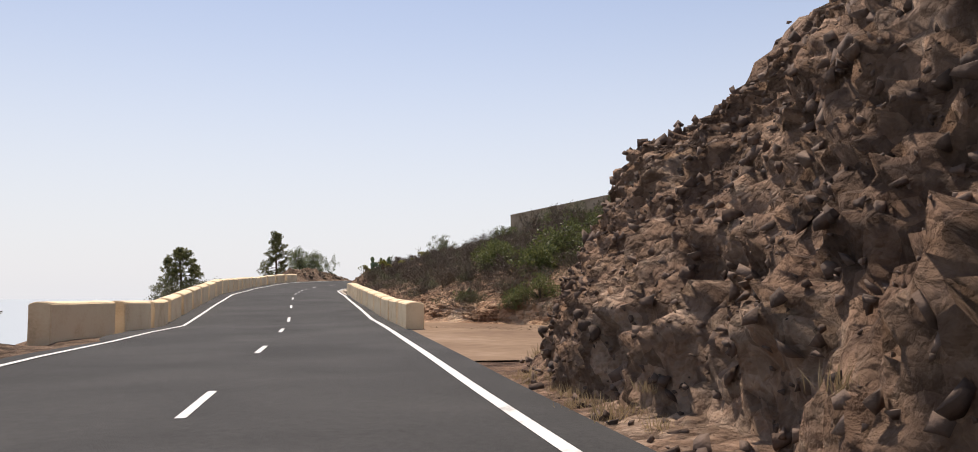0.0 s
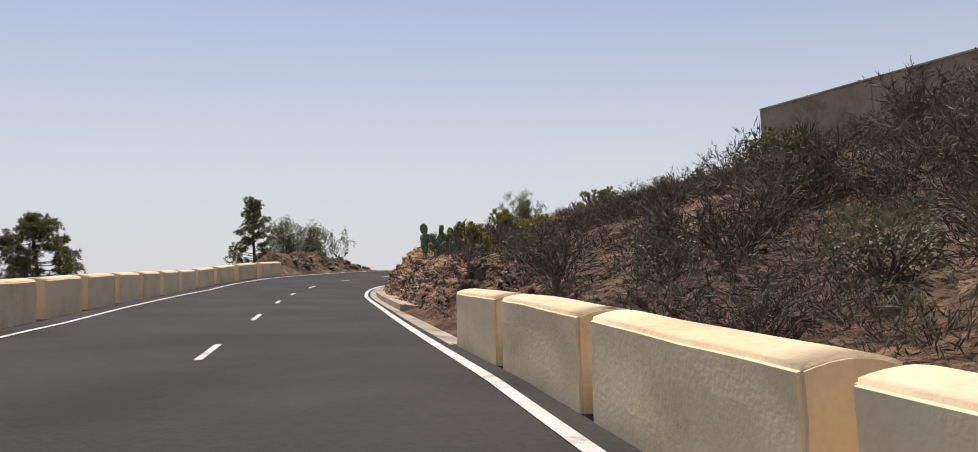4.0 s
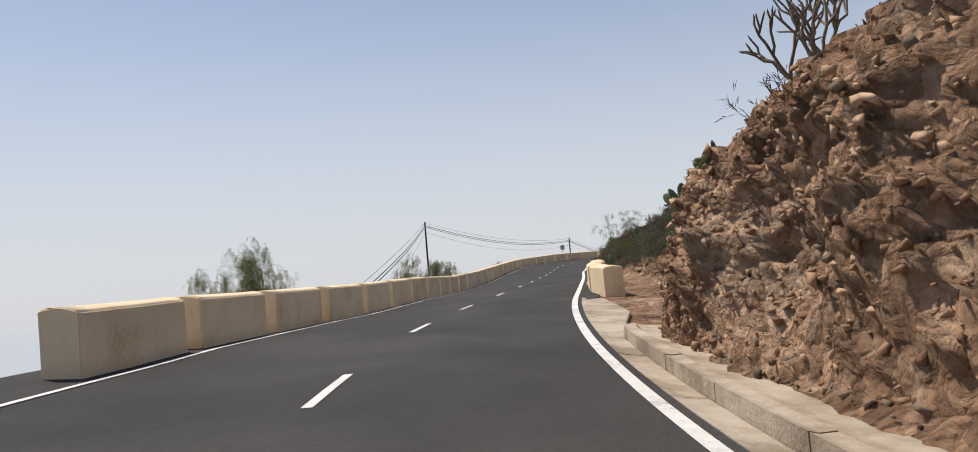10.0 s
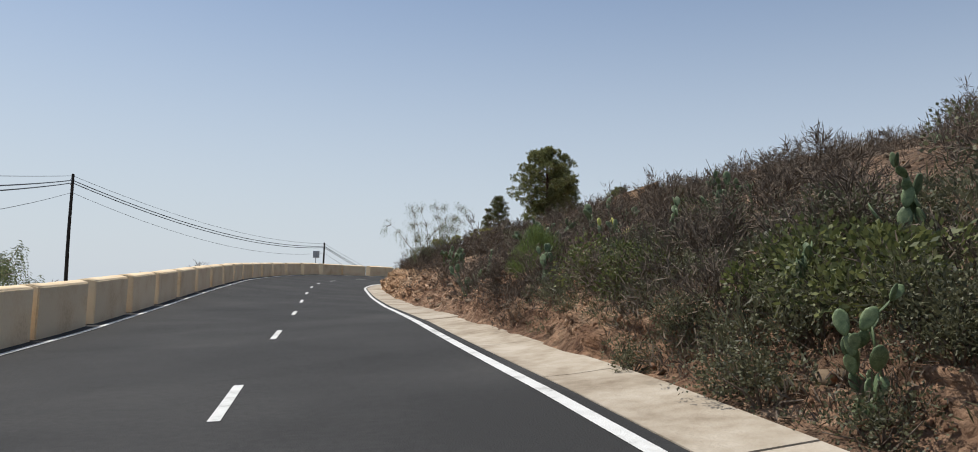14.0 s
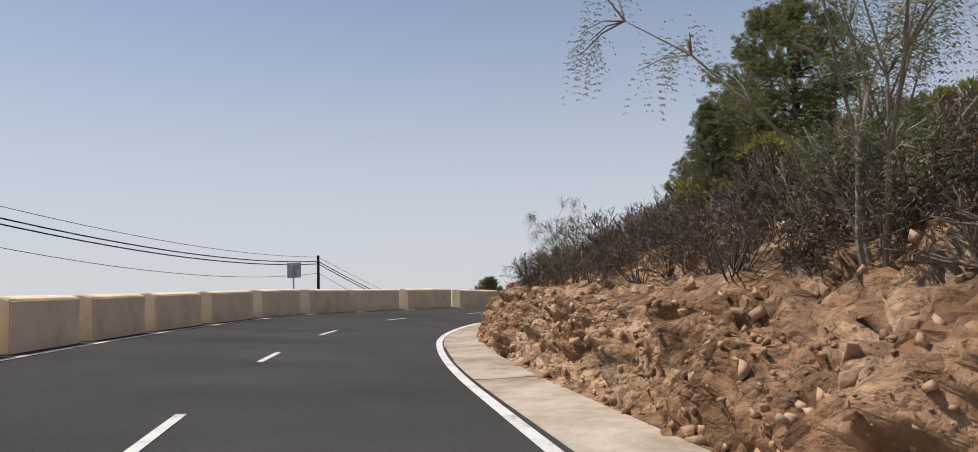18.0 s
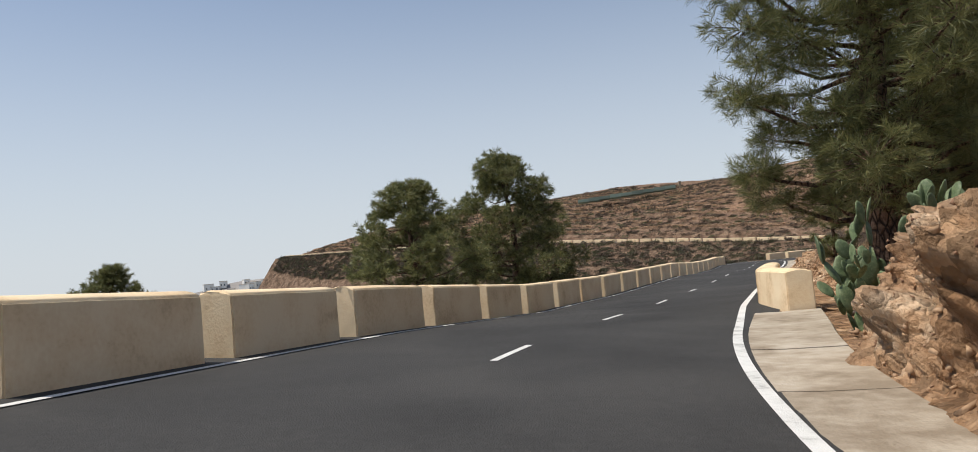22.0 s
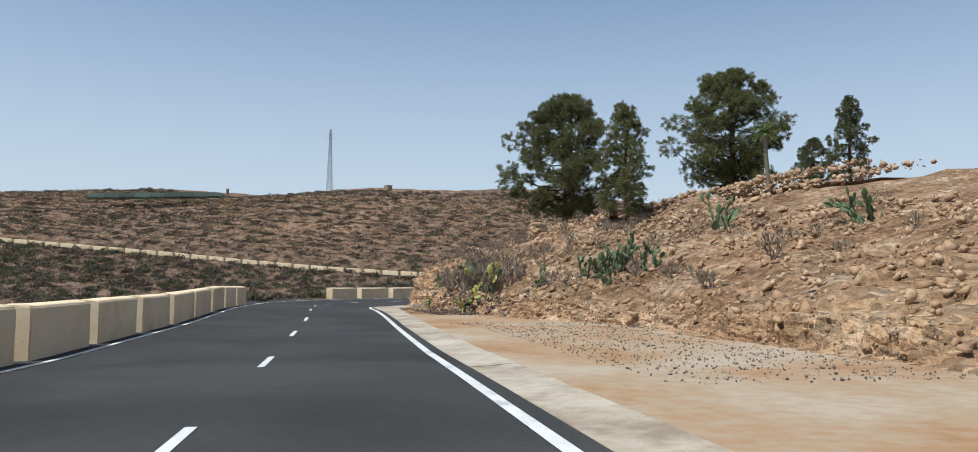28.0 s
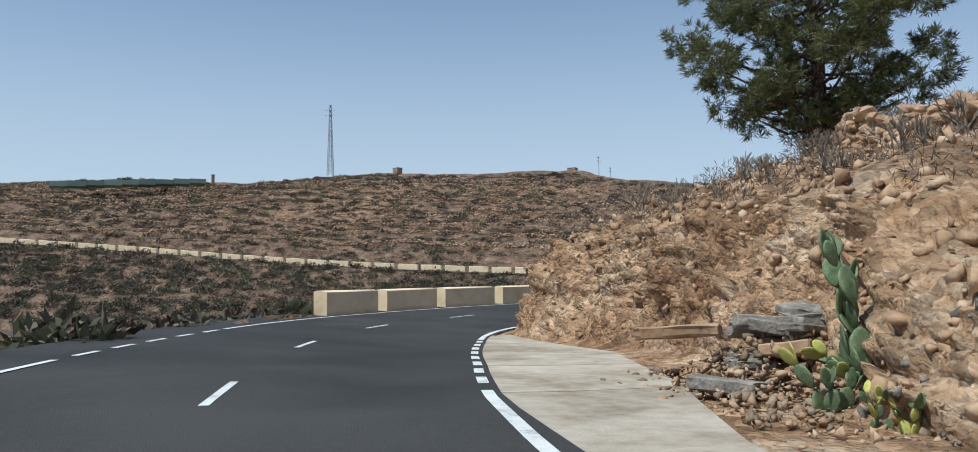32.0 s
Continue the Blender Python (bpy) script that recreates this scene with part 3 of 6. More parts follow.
SLOPE = [(-60, 48), (6, 48), (11, 36), (20, 23.0), (35, 21.2), (50, 20.3), (65, 16.5), (80, 9), (90, 10), (97, 12), (112, 16), (122, 22.5), (135, 23.7), (150, 20.5), (165, 20.4), (180, 23.5), (195, 24), (207, 19), (218, 24), (230, 9), (245, 9), (260, 12), (275, 14.2), (288, 19.5), (308, 20), (320, 19.5), (335, 18.5), (350, 18.5), (365, 16), (400, 14), (440, 16), (465, 20.8), (490, 20.2), (520, 19.6), (560, 16), (600, 16.6), (640, 15.2), (760, 13.2)]
LIM = [(-60, 45), (60, 45), (75, 34), (125, 34), (140, 55), (180, 50), (192, 24), (226, 24), (240, 40), (285, 40), (300, 24), (330, 20), (345, 30), (365, 40), (400, 60), (440, 110), (470, 130), (600, 130)]
FLAT = [(-60, 40), (350, 40), (430, 150), (600, 150)]
TONE = [(-60, 0.15), (18, 0.2), (21, 1.5), (30, 0.7), (50, 0.2), (62, 0.3), (69, 0.75), (78, 1.15), (90, 1.0), (110, 0.85), (122, 0.9), (130, 0.55), (165, 0.5), (174, 0.9), (178, 1.15), (190, 1.55), (222, 1.5), (232, 1.5), (250, 1.3), (270, 1.8), (290, 1.5), (300, 1.6), (340, 1.5), (360, 0.6), (420, 0.35), (600, 0.35)]


SOIL = [(-60, 0.75), (66, 0.7), (76, 0.35), (92, 0.4), (125, 0.75), (176, 0.75), (190, 0.35), (345, 0.25)]


def bank_run(a):
    return 0.12 + lerp(a, RUN) * lerp(a, WALL)


def bank_height(a, o):
    f, w, r = lerp(a, FOOT), lerp(a, WALL), bank_run(a)
    u = o - f
    if u <= 0:
        low = -0.12 if 53 < a < 126 else -0.035
        return low if u < -0.6 else low + (0.04 - low) * (u + 0.6) / 0.6
    if u < r:
        k = u / r
        return 0.04 + w * (k ** 0.8)
    ln = lerp(a, FLAT)
    return 0.04 + w + math.tan(radians(lerp(a, SLOPE))) * ln * (1 - math.exp(-(u - r) / ln))


def lump(p, s):
    """Rounded stones packed in earth: high in the middle of each cell."""
    d = noise.voronoi(p * s)[0]
    return (d[1] - d[0])


CRAG = [(-60, 0.25), (18, 0.25), (60, 0.3), (78, 0.3), (92, 0.2), (120, 0.25), (130, 0.4), (170, 0.5), (182, 1.0), (230, 1.0), (250, 0.5), (300, 0.8)]


def crag(p):
    """Rounded ledges parted by sharp clefts."""
    return abs(noise.noise(p)) * 2 - 0.4


def bank_point(a, o, k_wall, far=False):
    p = road(a, o, bank_height(a, o))
    if o <= lerp(a, FOOT) - 0.3:
        p.z += 0.015 * fbm(p, 3, 1.2)
        return p
    w = lerp(a, WALL)
    t = road_turn(a)
    side = Vector((math.sin(t), -math.cos(t), 0))
    soft = min(1.0, max(0.0, (o - lerp(a, FOOT) + 0.3) / 0.5))
    if far:
        p.z += fbm(p, 5, 0.06) * 1.2
        return p
    big = fbm(p, 4, 0.3) * (0.25 + 0.12 * min(w, 5))
    q = Vector((p.x, p.y, p.z * 1.7))
    st = lump(p, 1.0) * 0.22 + lump(p + Vector((5, 1, 2)), 2.6) * 0.16 + lump(p + Vector((1, 8, 2)), 5.5) * 0.1
    st += lerp(a, CRAG) * (0.3 * crag(q * 0.75) + 0.2 * crag(q * 1.7 + Vector((3, 1, 0)))) + 0.12 * crag(q * 3.9 + Vector((0, 2, 5))) + 0.1
    if a < 20:
        st += 0.16 * lump(p + Vector((3, 3, 1)), 1.7) + 0.14 * lump(p + Vector((2, 6, 4)), 3.8) + 0.06 * lump(p + Vector((6, 6, 4)), 8.0) - 0.1
    hang = max(0.0, 1 - k_wall * 0.02)
    amp = soft * (0.55 + 0.45 * hang)
    p -= side * (st * 0.9 + big - 0.22) * amp * (1.0 if k_wall < 30 else 0.3)
    p.z += (st * 0.5 + fbm(p + Vector((9, 3, 1)), 4, 0.35) * 0.25) * amp
    if 90 < a < 99:
        # a hollow worn into the foot of the cutting
        h = p.z - road(a, 4.0).z
        p += side * 0.9 * math.exp(-((a - 94.7) / 1.2) ** 2 - ((h - 0.55) / 0.5) ** 2)
    return p


def bank(name, a0, a1, step, label, far=False):
    rows, tone, soil = [], [], []
    n = int(round((a1 - a0) / step))
    for i in range(n + 1):
        a = a0 + (a1 - a0) * i / n
        f, r, lim = lerp(a, FOOT), bank_run(a), lerp(a, LIM)
        nw, ns = (6, 60) if far else (100 if name == "bank_1" else 48, 40)
        offs = [3.0] + [3.3 + (f - 3.6) * j / 12 for j in range(13)] + [f - 0.1] + [f + r * k / nw for k in range(nw + 1)] + [f + r + (lim - f - r) * (k / ns) ** (1.3 if far else 1.8) for k in range(1, ns + 1)]
        row = []
        for k, o in enumerate(offs):
            if far and k > 20:
                # farmed terraces: treads and low walls
                u = (o - f) / 6.5 + 0.35 * fbm(Vector((a * 0.03, o * 0.02, 3.0)), 3)
                fr = u - math.floor(u)
                o2 = f + (math.floor(u) + min(1.0, fr * 1.25) ** 3.0 - 0.35 * fbm(Vector((a * 0.03, o * 0.02, 3.0)), 3)) * 6.5
                p = road(a, o, bank_height(a, o) * 0.35 + bank_height(a, max(f, o2)) * 0.65)
                p.z += fbm(p, 5, 0.08) * 0.7
            else:
                p = bank_point(a, o, max(0, k - 14 - nw), far)
            row.append(p)
            tone.append(lerp(a, TONE) + (0.25 * fbm(p, 3, 0.12) if not far else 0.9 * max(0.0, fbm(p + Vector((7, 1, 0)), 3, 0.03))))
            soil.append(min(1.0, max(0.0, (o - f - r) / 1.5)) * lerp(a, SOIL) + 0.25 * fbm(p + Vector((4, 4, 4)), 3, 0.2) * (o > f + r) if not far else 0.6 - 1.1 * max(0.0, fbm(p + Vector((4, 4, 4)), 3, 0.045)))
        rows.append(row)
    ob = grid_mesh(name, rows, CUTTING, True)
    for key, vals in (("tone", tone), ("soil", soil)):
        at = ob.data.attributes.new(key, 'FLOAT', 'POINT')
        at.data.foreach_set("value", np.array(vals, dtype=np.float32))
    return tagged(ob, label, "road bank", kind="structure")


bank("bank_7", -40, -6, 0.6, "dark volcanic conglomerate cliff beside the road")
bank("bank_1", -6, 20, 0.11, "dark volcanic conglomerate cliff beside the road")
bank("bank_2", 20, 74, 0.3, "sandy lay-by and scrub-covered slope above the road")
bank("bank_3", 74, 123, 0.14, "steep red-brown rock cutting beside the kerb")
bank("bank_4", 123, 176, 0.3, "dry earth slope with stones above the road")
bank("bank_5", 176, 230, 0.15, "ochre rock bank on the inside of the bend")
bank("bank_6", 230, 345, 0.3, "stony tan hillside with a bare lay-by")
bank("hillside", 345, 704, 2.0, "terraced dry hillside across the ravine", True)

# ---- left slope, falling away behind the blocks; a rocky mound in the gap between them ----
DROP = [(-60, 0.62), (90, 0.62), (96, 0.3), (104, 0.4), (112, 0.62), (300, 0.5), (330, 0.35), (400, 0.3), (600, 0.3), (650, 0.9), (704, 1.3)]


def left_height(a, o):
    """o: metres to the left of the axis."""
    u = o - lerp(a, LEFT)
    h = lerp(a, [(93, -0.1), (95, -0.015), (115, -0.015), (117, -0.1)]) - lerp(a, DROP) * max(0.0, u - lerp(a, [(103, 1.3), (106, 0.3), (116, 0.3), (118, 1.3)]))
    m = min(1.0, max(0.0, u / 1.1)) * math.exp(-((a - 100.5) / 6.0) ** 4) * math.exp(-((u - 2.4) / 1.9) ** 2) * (1.0 - 0.045 * (a - 96))
    return h + 1.5 * m


rows = []
STATIONS = list(np.arange(A0, 90, 1.0)) + list(np.arange(90, 112, 0.25)) + list(np.arange(112, 704.5, 1.0))
for a in map(float, STATIONS):
    wide = lerp(a, [(-60, 100), (280, 100), (290, 60), (330, 14), (390, 14), (420, 50), (560, 50), (640, 34), (704, 34)])
    row = []
    for k in range(40):
        o = lerp(a, LEFT) - 0.1 - lerp(a, [(-60, 0.9), (20, 1.8), (27, 0.0)]) + wide * (k / 39) ** 2.0
        p = road(a, -o, left_height(a, o))
        if k > 4:
            rocky = math.exp(-((a - 99.5) / 7) ** 4)
            p.z += fbm(p, 5, 0.35) * (0.35 + 0.3 * rocky) + ((lump(p, 1.0) * 0.5 + lump(p, 2.6) * 0.3) * rocky if 88 < a < 112 else 0)
        row.append(p)
    rows.append(row)
bank_left = grid_mesh("bank_left", rows, CUTTING, True)
for key, val in (("tone", 0.2), ("soil", 0.85)):
    at = bank_left.data.attributes.new(key, 'FLOAT', 'POINT')
    at.data.foreach_set("value", np.full(len(bank_left.data.vertices), val, dtype=np.float32))
tagged(bank_left, "dry scrubby slope falling away below the road", "slope", kind="structure")

# sheet for sea and lowland, its haze painted in by the pale colour
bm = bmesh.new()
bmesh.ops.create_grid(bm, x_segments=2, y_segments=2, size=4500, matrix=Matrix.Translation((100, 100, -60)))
sea = tagged(part("ground", bm, SEA), "sea and lowland far below, pale haze put into its colour", "ground", kind="structure")

tagged(strip("lay_by", 13.2, 27.5, 3.4, lambda a: max(3.9, lerp(a, FOOT) + 0.15), -0.012, DIRT, 0.5), "bare sandy lay-by beside the asphalt", "lay-by", kind="structure")
tagged(strip("lay_by", 267.5, 296.0, lambda a: lerp(a, STRIP_C) - 0.03, lambda a: max(lerp(a, STRIP_C) + 0.1, lerp(a, FOOT) + 0.15), 0.03, ORANGE_DIRT, 0.5), "bare orange dirt lay-by beside the concrete strip", "lay-by", kind="structure")

# ---- upland inside the bends, behind the crests of the banks ----
XS, YS = np.arange(-40, 700, 5.0), np.arange(-160, 330, 5.0)
keep, verts, faces = {}, [], []
for i, x in enumerate(XS):
    for j, y in enumerate(YS):
        k = int(np.argmin((AX - x) ** 2 + (AY - y) ** 2))
        t, a = float(HH[k]), float(AA[k])
        o = math.sin(t) * (x - float(AX[k])) - math.cos(t) * (y - float(AY[k]))
        lim = lerp(a, LIM)
        if o > lim - 7 and a < 694:
            z = road(a, 5.0, bank_height(a, lim)).z - 1.6 - 0.01 * (o - lim) + 0.8 * fbm((x, y, 0), 3, 0.05)
            keep[i, j] = len(verts)
            verts.append((x, y, z))
for (i, j), v in keep.items():
    q = [(i, j), (i + 1, j), (i + 1, j + 1), (i, j + 1)]
    if all(p in keep for p in q):
        faces.append([keep[p] for p in q])
me = bpy.data.meshes.new("upland")
me.from_pydata(verts, [], faces)
me.materials.append(SCRUB)
me.polygons.foreach_set("use_smooth", [True] * len(faces))
tagged(new("upland", me), "dry brown upland behind the banks", "hillside", kind="structure")


# ---- plant and stone kits ----
class Geo:
    """Collects tubes, blades and leaves, and turns them into one mesh."""

    def __init__(self):
        self.v, self.f = [], []

    def tube(self, pts, radii, sides=5):
        base = len(self.v)
        for i, p in enumerate(pts):
            d = (pts[min(i + 1, len(pts) - 1)] - pts[max(i - 1, 0)])
            d = d.normalized() if d.length > 1e-6 else Vector((0, 0, 1))
            x = d.cross(Vector((0.3, 0.9, 0.2)))
            x = x.normalized() if x.length > 1e-4 else Vector((1, 0, 0))
            y = d.cross(x)
            for k in range(sides):
                c, s = math.cos(2 * math.pi * k / sides), math.sin(2 * math.pi * k / sides)
                self.v.append(tuple(p + (x * c + y * s) * radii[i]))
        for i in range(len(pts) - 1):
            for k in range(sides):
                a, b = base + i * sides + k, base + i * sides + (k + 1) % sides
                self.f.append((a, b, b + sides, a + sides))

    def blade(self, p, q, w, side=None):
        """A thin leaf from p to q, w wide near its foot."""
        d = q - p
        s = side if side is not None else d.cross(Vector((random.uniform(-1, 1), random.uniform(-1, 1), random.uniform(-1, 1))))
        s = s.normalized() * w * 0.5 if s.length > 1e-6 else Vector((w * 0.5, 0, 0))
        b = len(self.v)
        m = p + d * 0.45
        self.v += [tuple(p), tuple(m - s), tuple(q), tuple(m + s)]
        self.f.append((b, b + 1, b + 2, b + 3))

    def ob(self, name, material, parent=None, label="", smooth=False):
        me = bpy.data.meshes.new(name)
        me.from_pydata(self.v, [], self.f)
        me.materials.append(material)
        if smooth:
            me.polygons.foreach_set("use_smooth", [True] * len(self.f))
        me.update()
        o = new(name, me)
        o.parent = parent
        if label:
            tagged(o, label)
        return o


def rnd(a=1.0):
    return Vector((random.uniform(-a, a), random.uniform(-a, a), random.uniform(-a, a)))


def cone_dir(axis, spread):
    v = axis.normalized() + rnd(spread)
    return v.normalized()


KITS = {}


def kit(name, make, n):
    """n variants of a thing, built far below the ground sheet's edge only when first placed."""
    KITS[name] = [make, n, {}]


def put(name, place, turn=None, size=1.0, lean=0.0, variant=None, label=""):
    make, n, made = KITS[name]
    k = random.randrange(n) if variant is None else variant
    m = Matrix.Translation(place) @ Euler((random.uniform(-lean, lean), random.uniform(-lean, lean), random.uniform(0, 6.28) if turn is None else turn)).to_matrix().to_4x4() @ Matrix.Scale(size, 4)
    if k not in made:
        state = random.getstate()
        random.seed(1000 + k + sum(map(ord, name)))
        made[k] = make(k)
        random.setstate(state)
        made[k].matrix_basis = m
        ob = made[k]
    else:
        ob = copy_thing(made[k], Matrix.Identity(4))
        ob.matrix_basis = m
    if label:
        tagged(ob, label)
    return ob


def twig_geo(n, width=0.016):
    g, st = Geo(), Geo()
    for _ in range(n):
        d = cone_dir(Vector((0, 0, 0.75)), 0.9)
        d.z = abs(d.z)
        p = rnd(0.1)
        p.z = -0.05
        pts, dd = [p], d
        for i in range(3):
            dd = (dd + rnd(0.3) + Vector((0, 0, 0.08))).normalized()
            pts.append(pts[-1] + dd * random.uniform(0.16, 0.34))
        st.tube(pts, [0.016, 0.013, 0.009, 0.005], 3)
        for i in range(1, 4):
            for _ in range(5):
                d2 = cone_dir(dd, 0.95)
                q = pts[i] + d2 * random.uniform(0.12, 0.3)
                g.blade(pts[i], q, width)
                for _ in range(4):
                    s = pts[i].lerp(q, random.uniform(0.3, 1.0))
                    g.blade(s, s + cone_dir(d2, 0.95) * random.uniform(0.07, 0.18), width * 0.75)
    return g, st


def twig_bush(k):
    root = tagged(new("dry_bush"), "leafless grey-brown dry bush of fine twigs", "bush", "dry bushes on the banks")
    g, st = twig_geo(18)
    g.ob("twig_crown", TWIG if k % 2 else SCRUBBY, root)
    st.ob("branching", PALE_STEM, root)
    return root


def leafy_bush(k, leaves=None, name="green_bush", label="dense leafy green shrub on the slope", group="green shrubs", count=2100, size=0.066, lumpy=14):
    root = tagged(new(name), label, "bush", group)
    g, lf = Geo(), Geo()
    lumps = []
    for _ in range(lumpy):
        az, rr = random.uniform(0, 6.28), random.uniform(0.1, 0.6)
        tip = Vector((math.cos(az) * rr, math.sin(az) * rr, random.uniform(0.12, 0.75 - 0.5 * rr)))
        g.tube([Vector((0, 0, -0.05)), tip * 0.5 + rnd(0.06), tip], [0.02, 0.014, 0.006], 4)
        lumps.append((tip, random.uniform(0.16, 0.32)))
    for _ in range(count):
        c, r = random.choice(lumps)
        n = rnd().normalized()
        p = c + n * r * random.uniform(0.6, 1.05)
        if p.z < 0.0:
            p.z = random.uniform(0.0, 0.2)
        lf.blade(p, p + (n + rnd(0.8) + Vector((0, 0, 0.3))).normalized() * random.uniform(0.6, 1.3) * size, size * 0.6)
    g.ob("branching", TWIG, root)
    lf.ob("foliage", leaves or LEAF, root)
    return root


def broom(k):
    """Upright feathery bush of fine green shoots."""
    root = tagged(new("broom_bush"), "tall feathery bright green bush of fine shoots", "bush", "green shrubs")
    lf, g = Geo(), Geo()
    for _ in range(14):
        tip = Vector((random.uniform(-0.4, 0.4), random.uniform(-0.4, 0.4), random.uniform(0.5, 0.9)))
        g.tube([Vector((0, 0, -0.1)), tip * 0.5 + rnd(0.05), tip], [0.02, 0.014, 0.006], 4)
    g.ob("branching", TWIG, root)
    for _ in range(150):
        az, el, rr = random.uniform(0, 6.28), random.uniform(-0.75, 1.5), random.uniform(0.24, 0.46)
        c = Vector((math.cos(az) * math.cos(el) * rr, math.sin(az) * math.cos(el) * rr, 0.58 + math.sin(el) * rr))
        d = (c - Vector((0, 0, 0.2))).normalized()
        for _ in range(52):
            p = c + rnd(0.085)
            e = (d + rnd(0.55) + Vector((0, 0, 0.25))).normalized()
            lf.blade(p, p + e * random.uniform(0.05, 0.11), 0.006)
    lf.ob("foliage", BROOM, root)
    return root


def candelabra(k, tips=TIP, name="euphorbia", label="candelabra-branched succulent shrub with leaf tufts at the tips", group="succulent shrubs", leafy=True, levels=4, trunk=0.3):
    root = tagged(new(name), label, "succulent", group)
    g, lf = Geo(), Geo()

    def grow(p, d, r, ln, level):
        q = p + d * ln * 0.5 + rnd(0.02)
        e = p + d * ln
        g.tube([p, q, e], [r, r * 0.9, r * 0.8], 6 if level < 2 else 5)
        if level >= levels:
            g.tube([e, e + d * 0.03], [r * 0.8, r * 0.2], 5)
            if leafy:
                for _ in range(26):
                    v = cone_dir(d, 0.9)
                    lf.blade(e - d * 0.02, e + v * random.uniform(0.06, 0.11), 0.02)
            return
        for j in range(random.choice((2, 2, 3)) if level else 4):
            v = (d + rnd(0.75) + Vector((0, 0, 0.35))).normalized()
            grow(e, v, r * 0.78, min(ln, 0.3) * random.uniform(0.7, 0.95), level + 1)

    if leafy:
        grow(Vector((0, 0, -0.08)), Vector((rnd(0.15).x, rnd(0.15).y, 1)).normalized(), 0.045, trunk, 0)
    else:
        for _ in range(5):
            g = Geo()
            grow(rnd(0.06) * 1.0 + Vector((0, 0, -0.1)), cone_dir(Vector((0, 0, 1)), 0.55), 0.021, random.uniform(0.2, 0.32), 1)
            g.ob("stem", PALE_STEM, root, smooth=True)
        return root
    g.ob("branching", PALE_STEM, root, smooth=True)
    if leafy:
        lf.ob("leaf_crown", tips, root, "yellow-green leaf tufts")
    return root


PAD_MESH = []


def pad_mesh(k, material):
    bm = bmesh.new()
    bmesh.ops.create_icosphere(bm, subdivisions=2, radius=1.0)
    for v in bm.verts:
        x, y, z = v.co
        w = 0.6 * (1 - 0.3 * max(0, -z))
        v.co = Vector((x * w * 0.5, y * 0.055 + 0.03 * math.sin(2.2 * z + k), (z + 1) * 0.5))
        v.co.y += 0.012 * noise.noise(Vector((x * 6, z * 6, k)))
    me = bpy.data.meshes.new("pad")
    bm.to_mesh(me)
    bm.free()
    me.materials.append(material)
    me.polygons.foreach_set("use_smooth", [True] * len(me.polygons))
    return me


def opuntia(k, n=16, dry=False, name="prickly_pear"):
    root = tagged(new(name), "prickly pear cactus with flat oval green pads" if not dry else "prickly pear cactus with yellowed and drooping pads", "cactus", "prickly pears")
    if not PAD_MESH:
        PAD_MESH.extend([pad_mesh(0, PAD), pad_mesh(1, PAD), pad_mesh(2, PAD_DRY)])
    todo = []
    for _ in range(3 + n // 9):
        todo.append((Vector((random.uniform(-0.012, 0.012) * n, random.uniform(-0.012, 0.012) * n, -0.04)), cone_dir(Vector((0, 0, 1)), 0.35), 0))
    done = 0
    while todo and done < n:
        p, d, lv = todo.pop(random.randrange(min(len(todo), 12)))
        s = random.uniform(0.3, 0.44) * (1 - 0.05 * lv)
        me = PAD_MESH[2] if dry and random.random() < 0.5 else PAD_MESH[random.randrange(2)]
        o = new("pad", me)
        o.parent = root
        x = d.cross(rnd()).normalized()
        y = d.cross(x)
        m = Matrix((x, y, d)).transposed().to_4x4()
        o.matrix_basis = Matrix.Translation(p) @ m @ Matrix.Scale(s, 4)
        done += 1
        for _ in range(random.choice((1, 2, 2, 3))):
            side = x * random.uniform(-0.26, 0.26) * s
            dn = (d + x * random.uniform(-0.7, 0.7) + y * random.uniform(-0.5, 0.5) + Vector((0, 0, 0.35 if not dry else 0.0))).normalized()
            todo.append((p + d * s * random.uniform(0.8, 0.97) + side, dn, lv + 1))
    return root


def agave(k):
    root = tagged(new("agave"), "agave rosette of stiff pointed leaves", "agave", "agaves")
    g = Geo()
    for i in range(30):
        el, az = random.uniform(0.15, 1.35), i * 2.4
        d = Vector((math.cos(az) * math.cos(el), math.sin(az) * math.cos(el), math.sin(el)))
        ln = random.uniform(0.45, 0.7)
        side = Vector((-math.sin(az), math.cos(az), 0))
        b = len(g.v)
        for t, w in ((0, 0.05), (0.4, 0.075), (0.75, 0.05), (1, 0.004)):
            c = d * ln * t + Vector((0, 0, -0.1 * t * t))
            up = side.cross(d)
            g.v += [tuple(c - side * w), tuple(c - up * 0.03 * (1 - t)), tuple(c + side * w)]
        for j in range(3):
            for q in (0, 1):
                s = b + j * 3 + q
                g.f.append((s, s + 1, s + 4, s + 3))
    g.ob("rosette", AGAVE, root)
    return root


def grass(k):
    root = tagged(new("dry_grass_tuft"), "tuft of straw-coloured dry grass", "grass", "dry grass tufts")
    g = Geo()
    for _ in range(70):
        p = Vector((random.gauss(0, 0.12), random.gauss(0, 0.12), -0.02))
        d = cone_dir(Vector((0, 0, 1)), 0.6)
        g.blade(p, p + d * random.uniform(0.12, 0.34), 0.012)
    g.ob("tuft", STRAW, root)
    return root


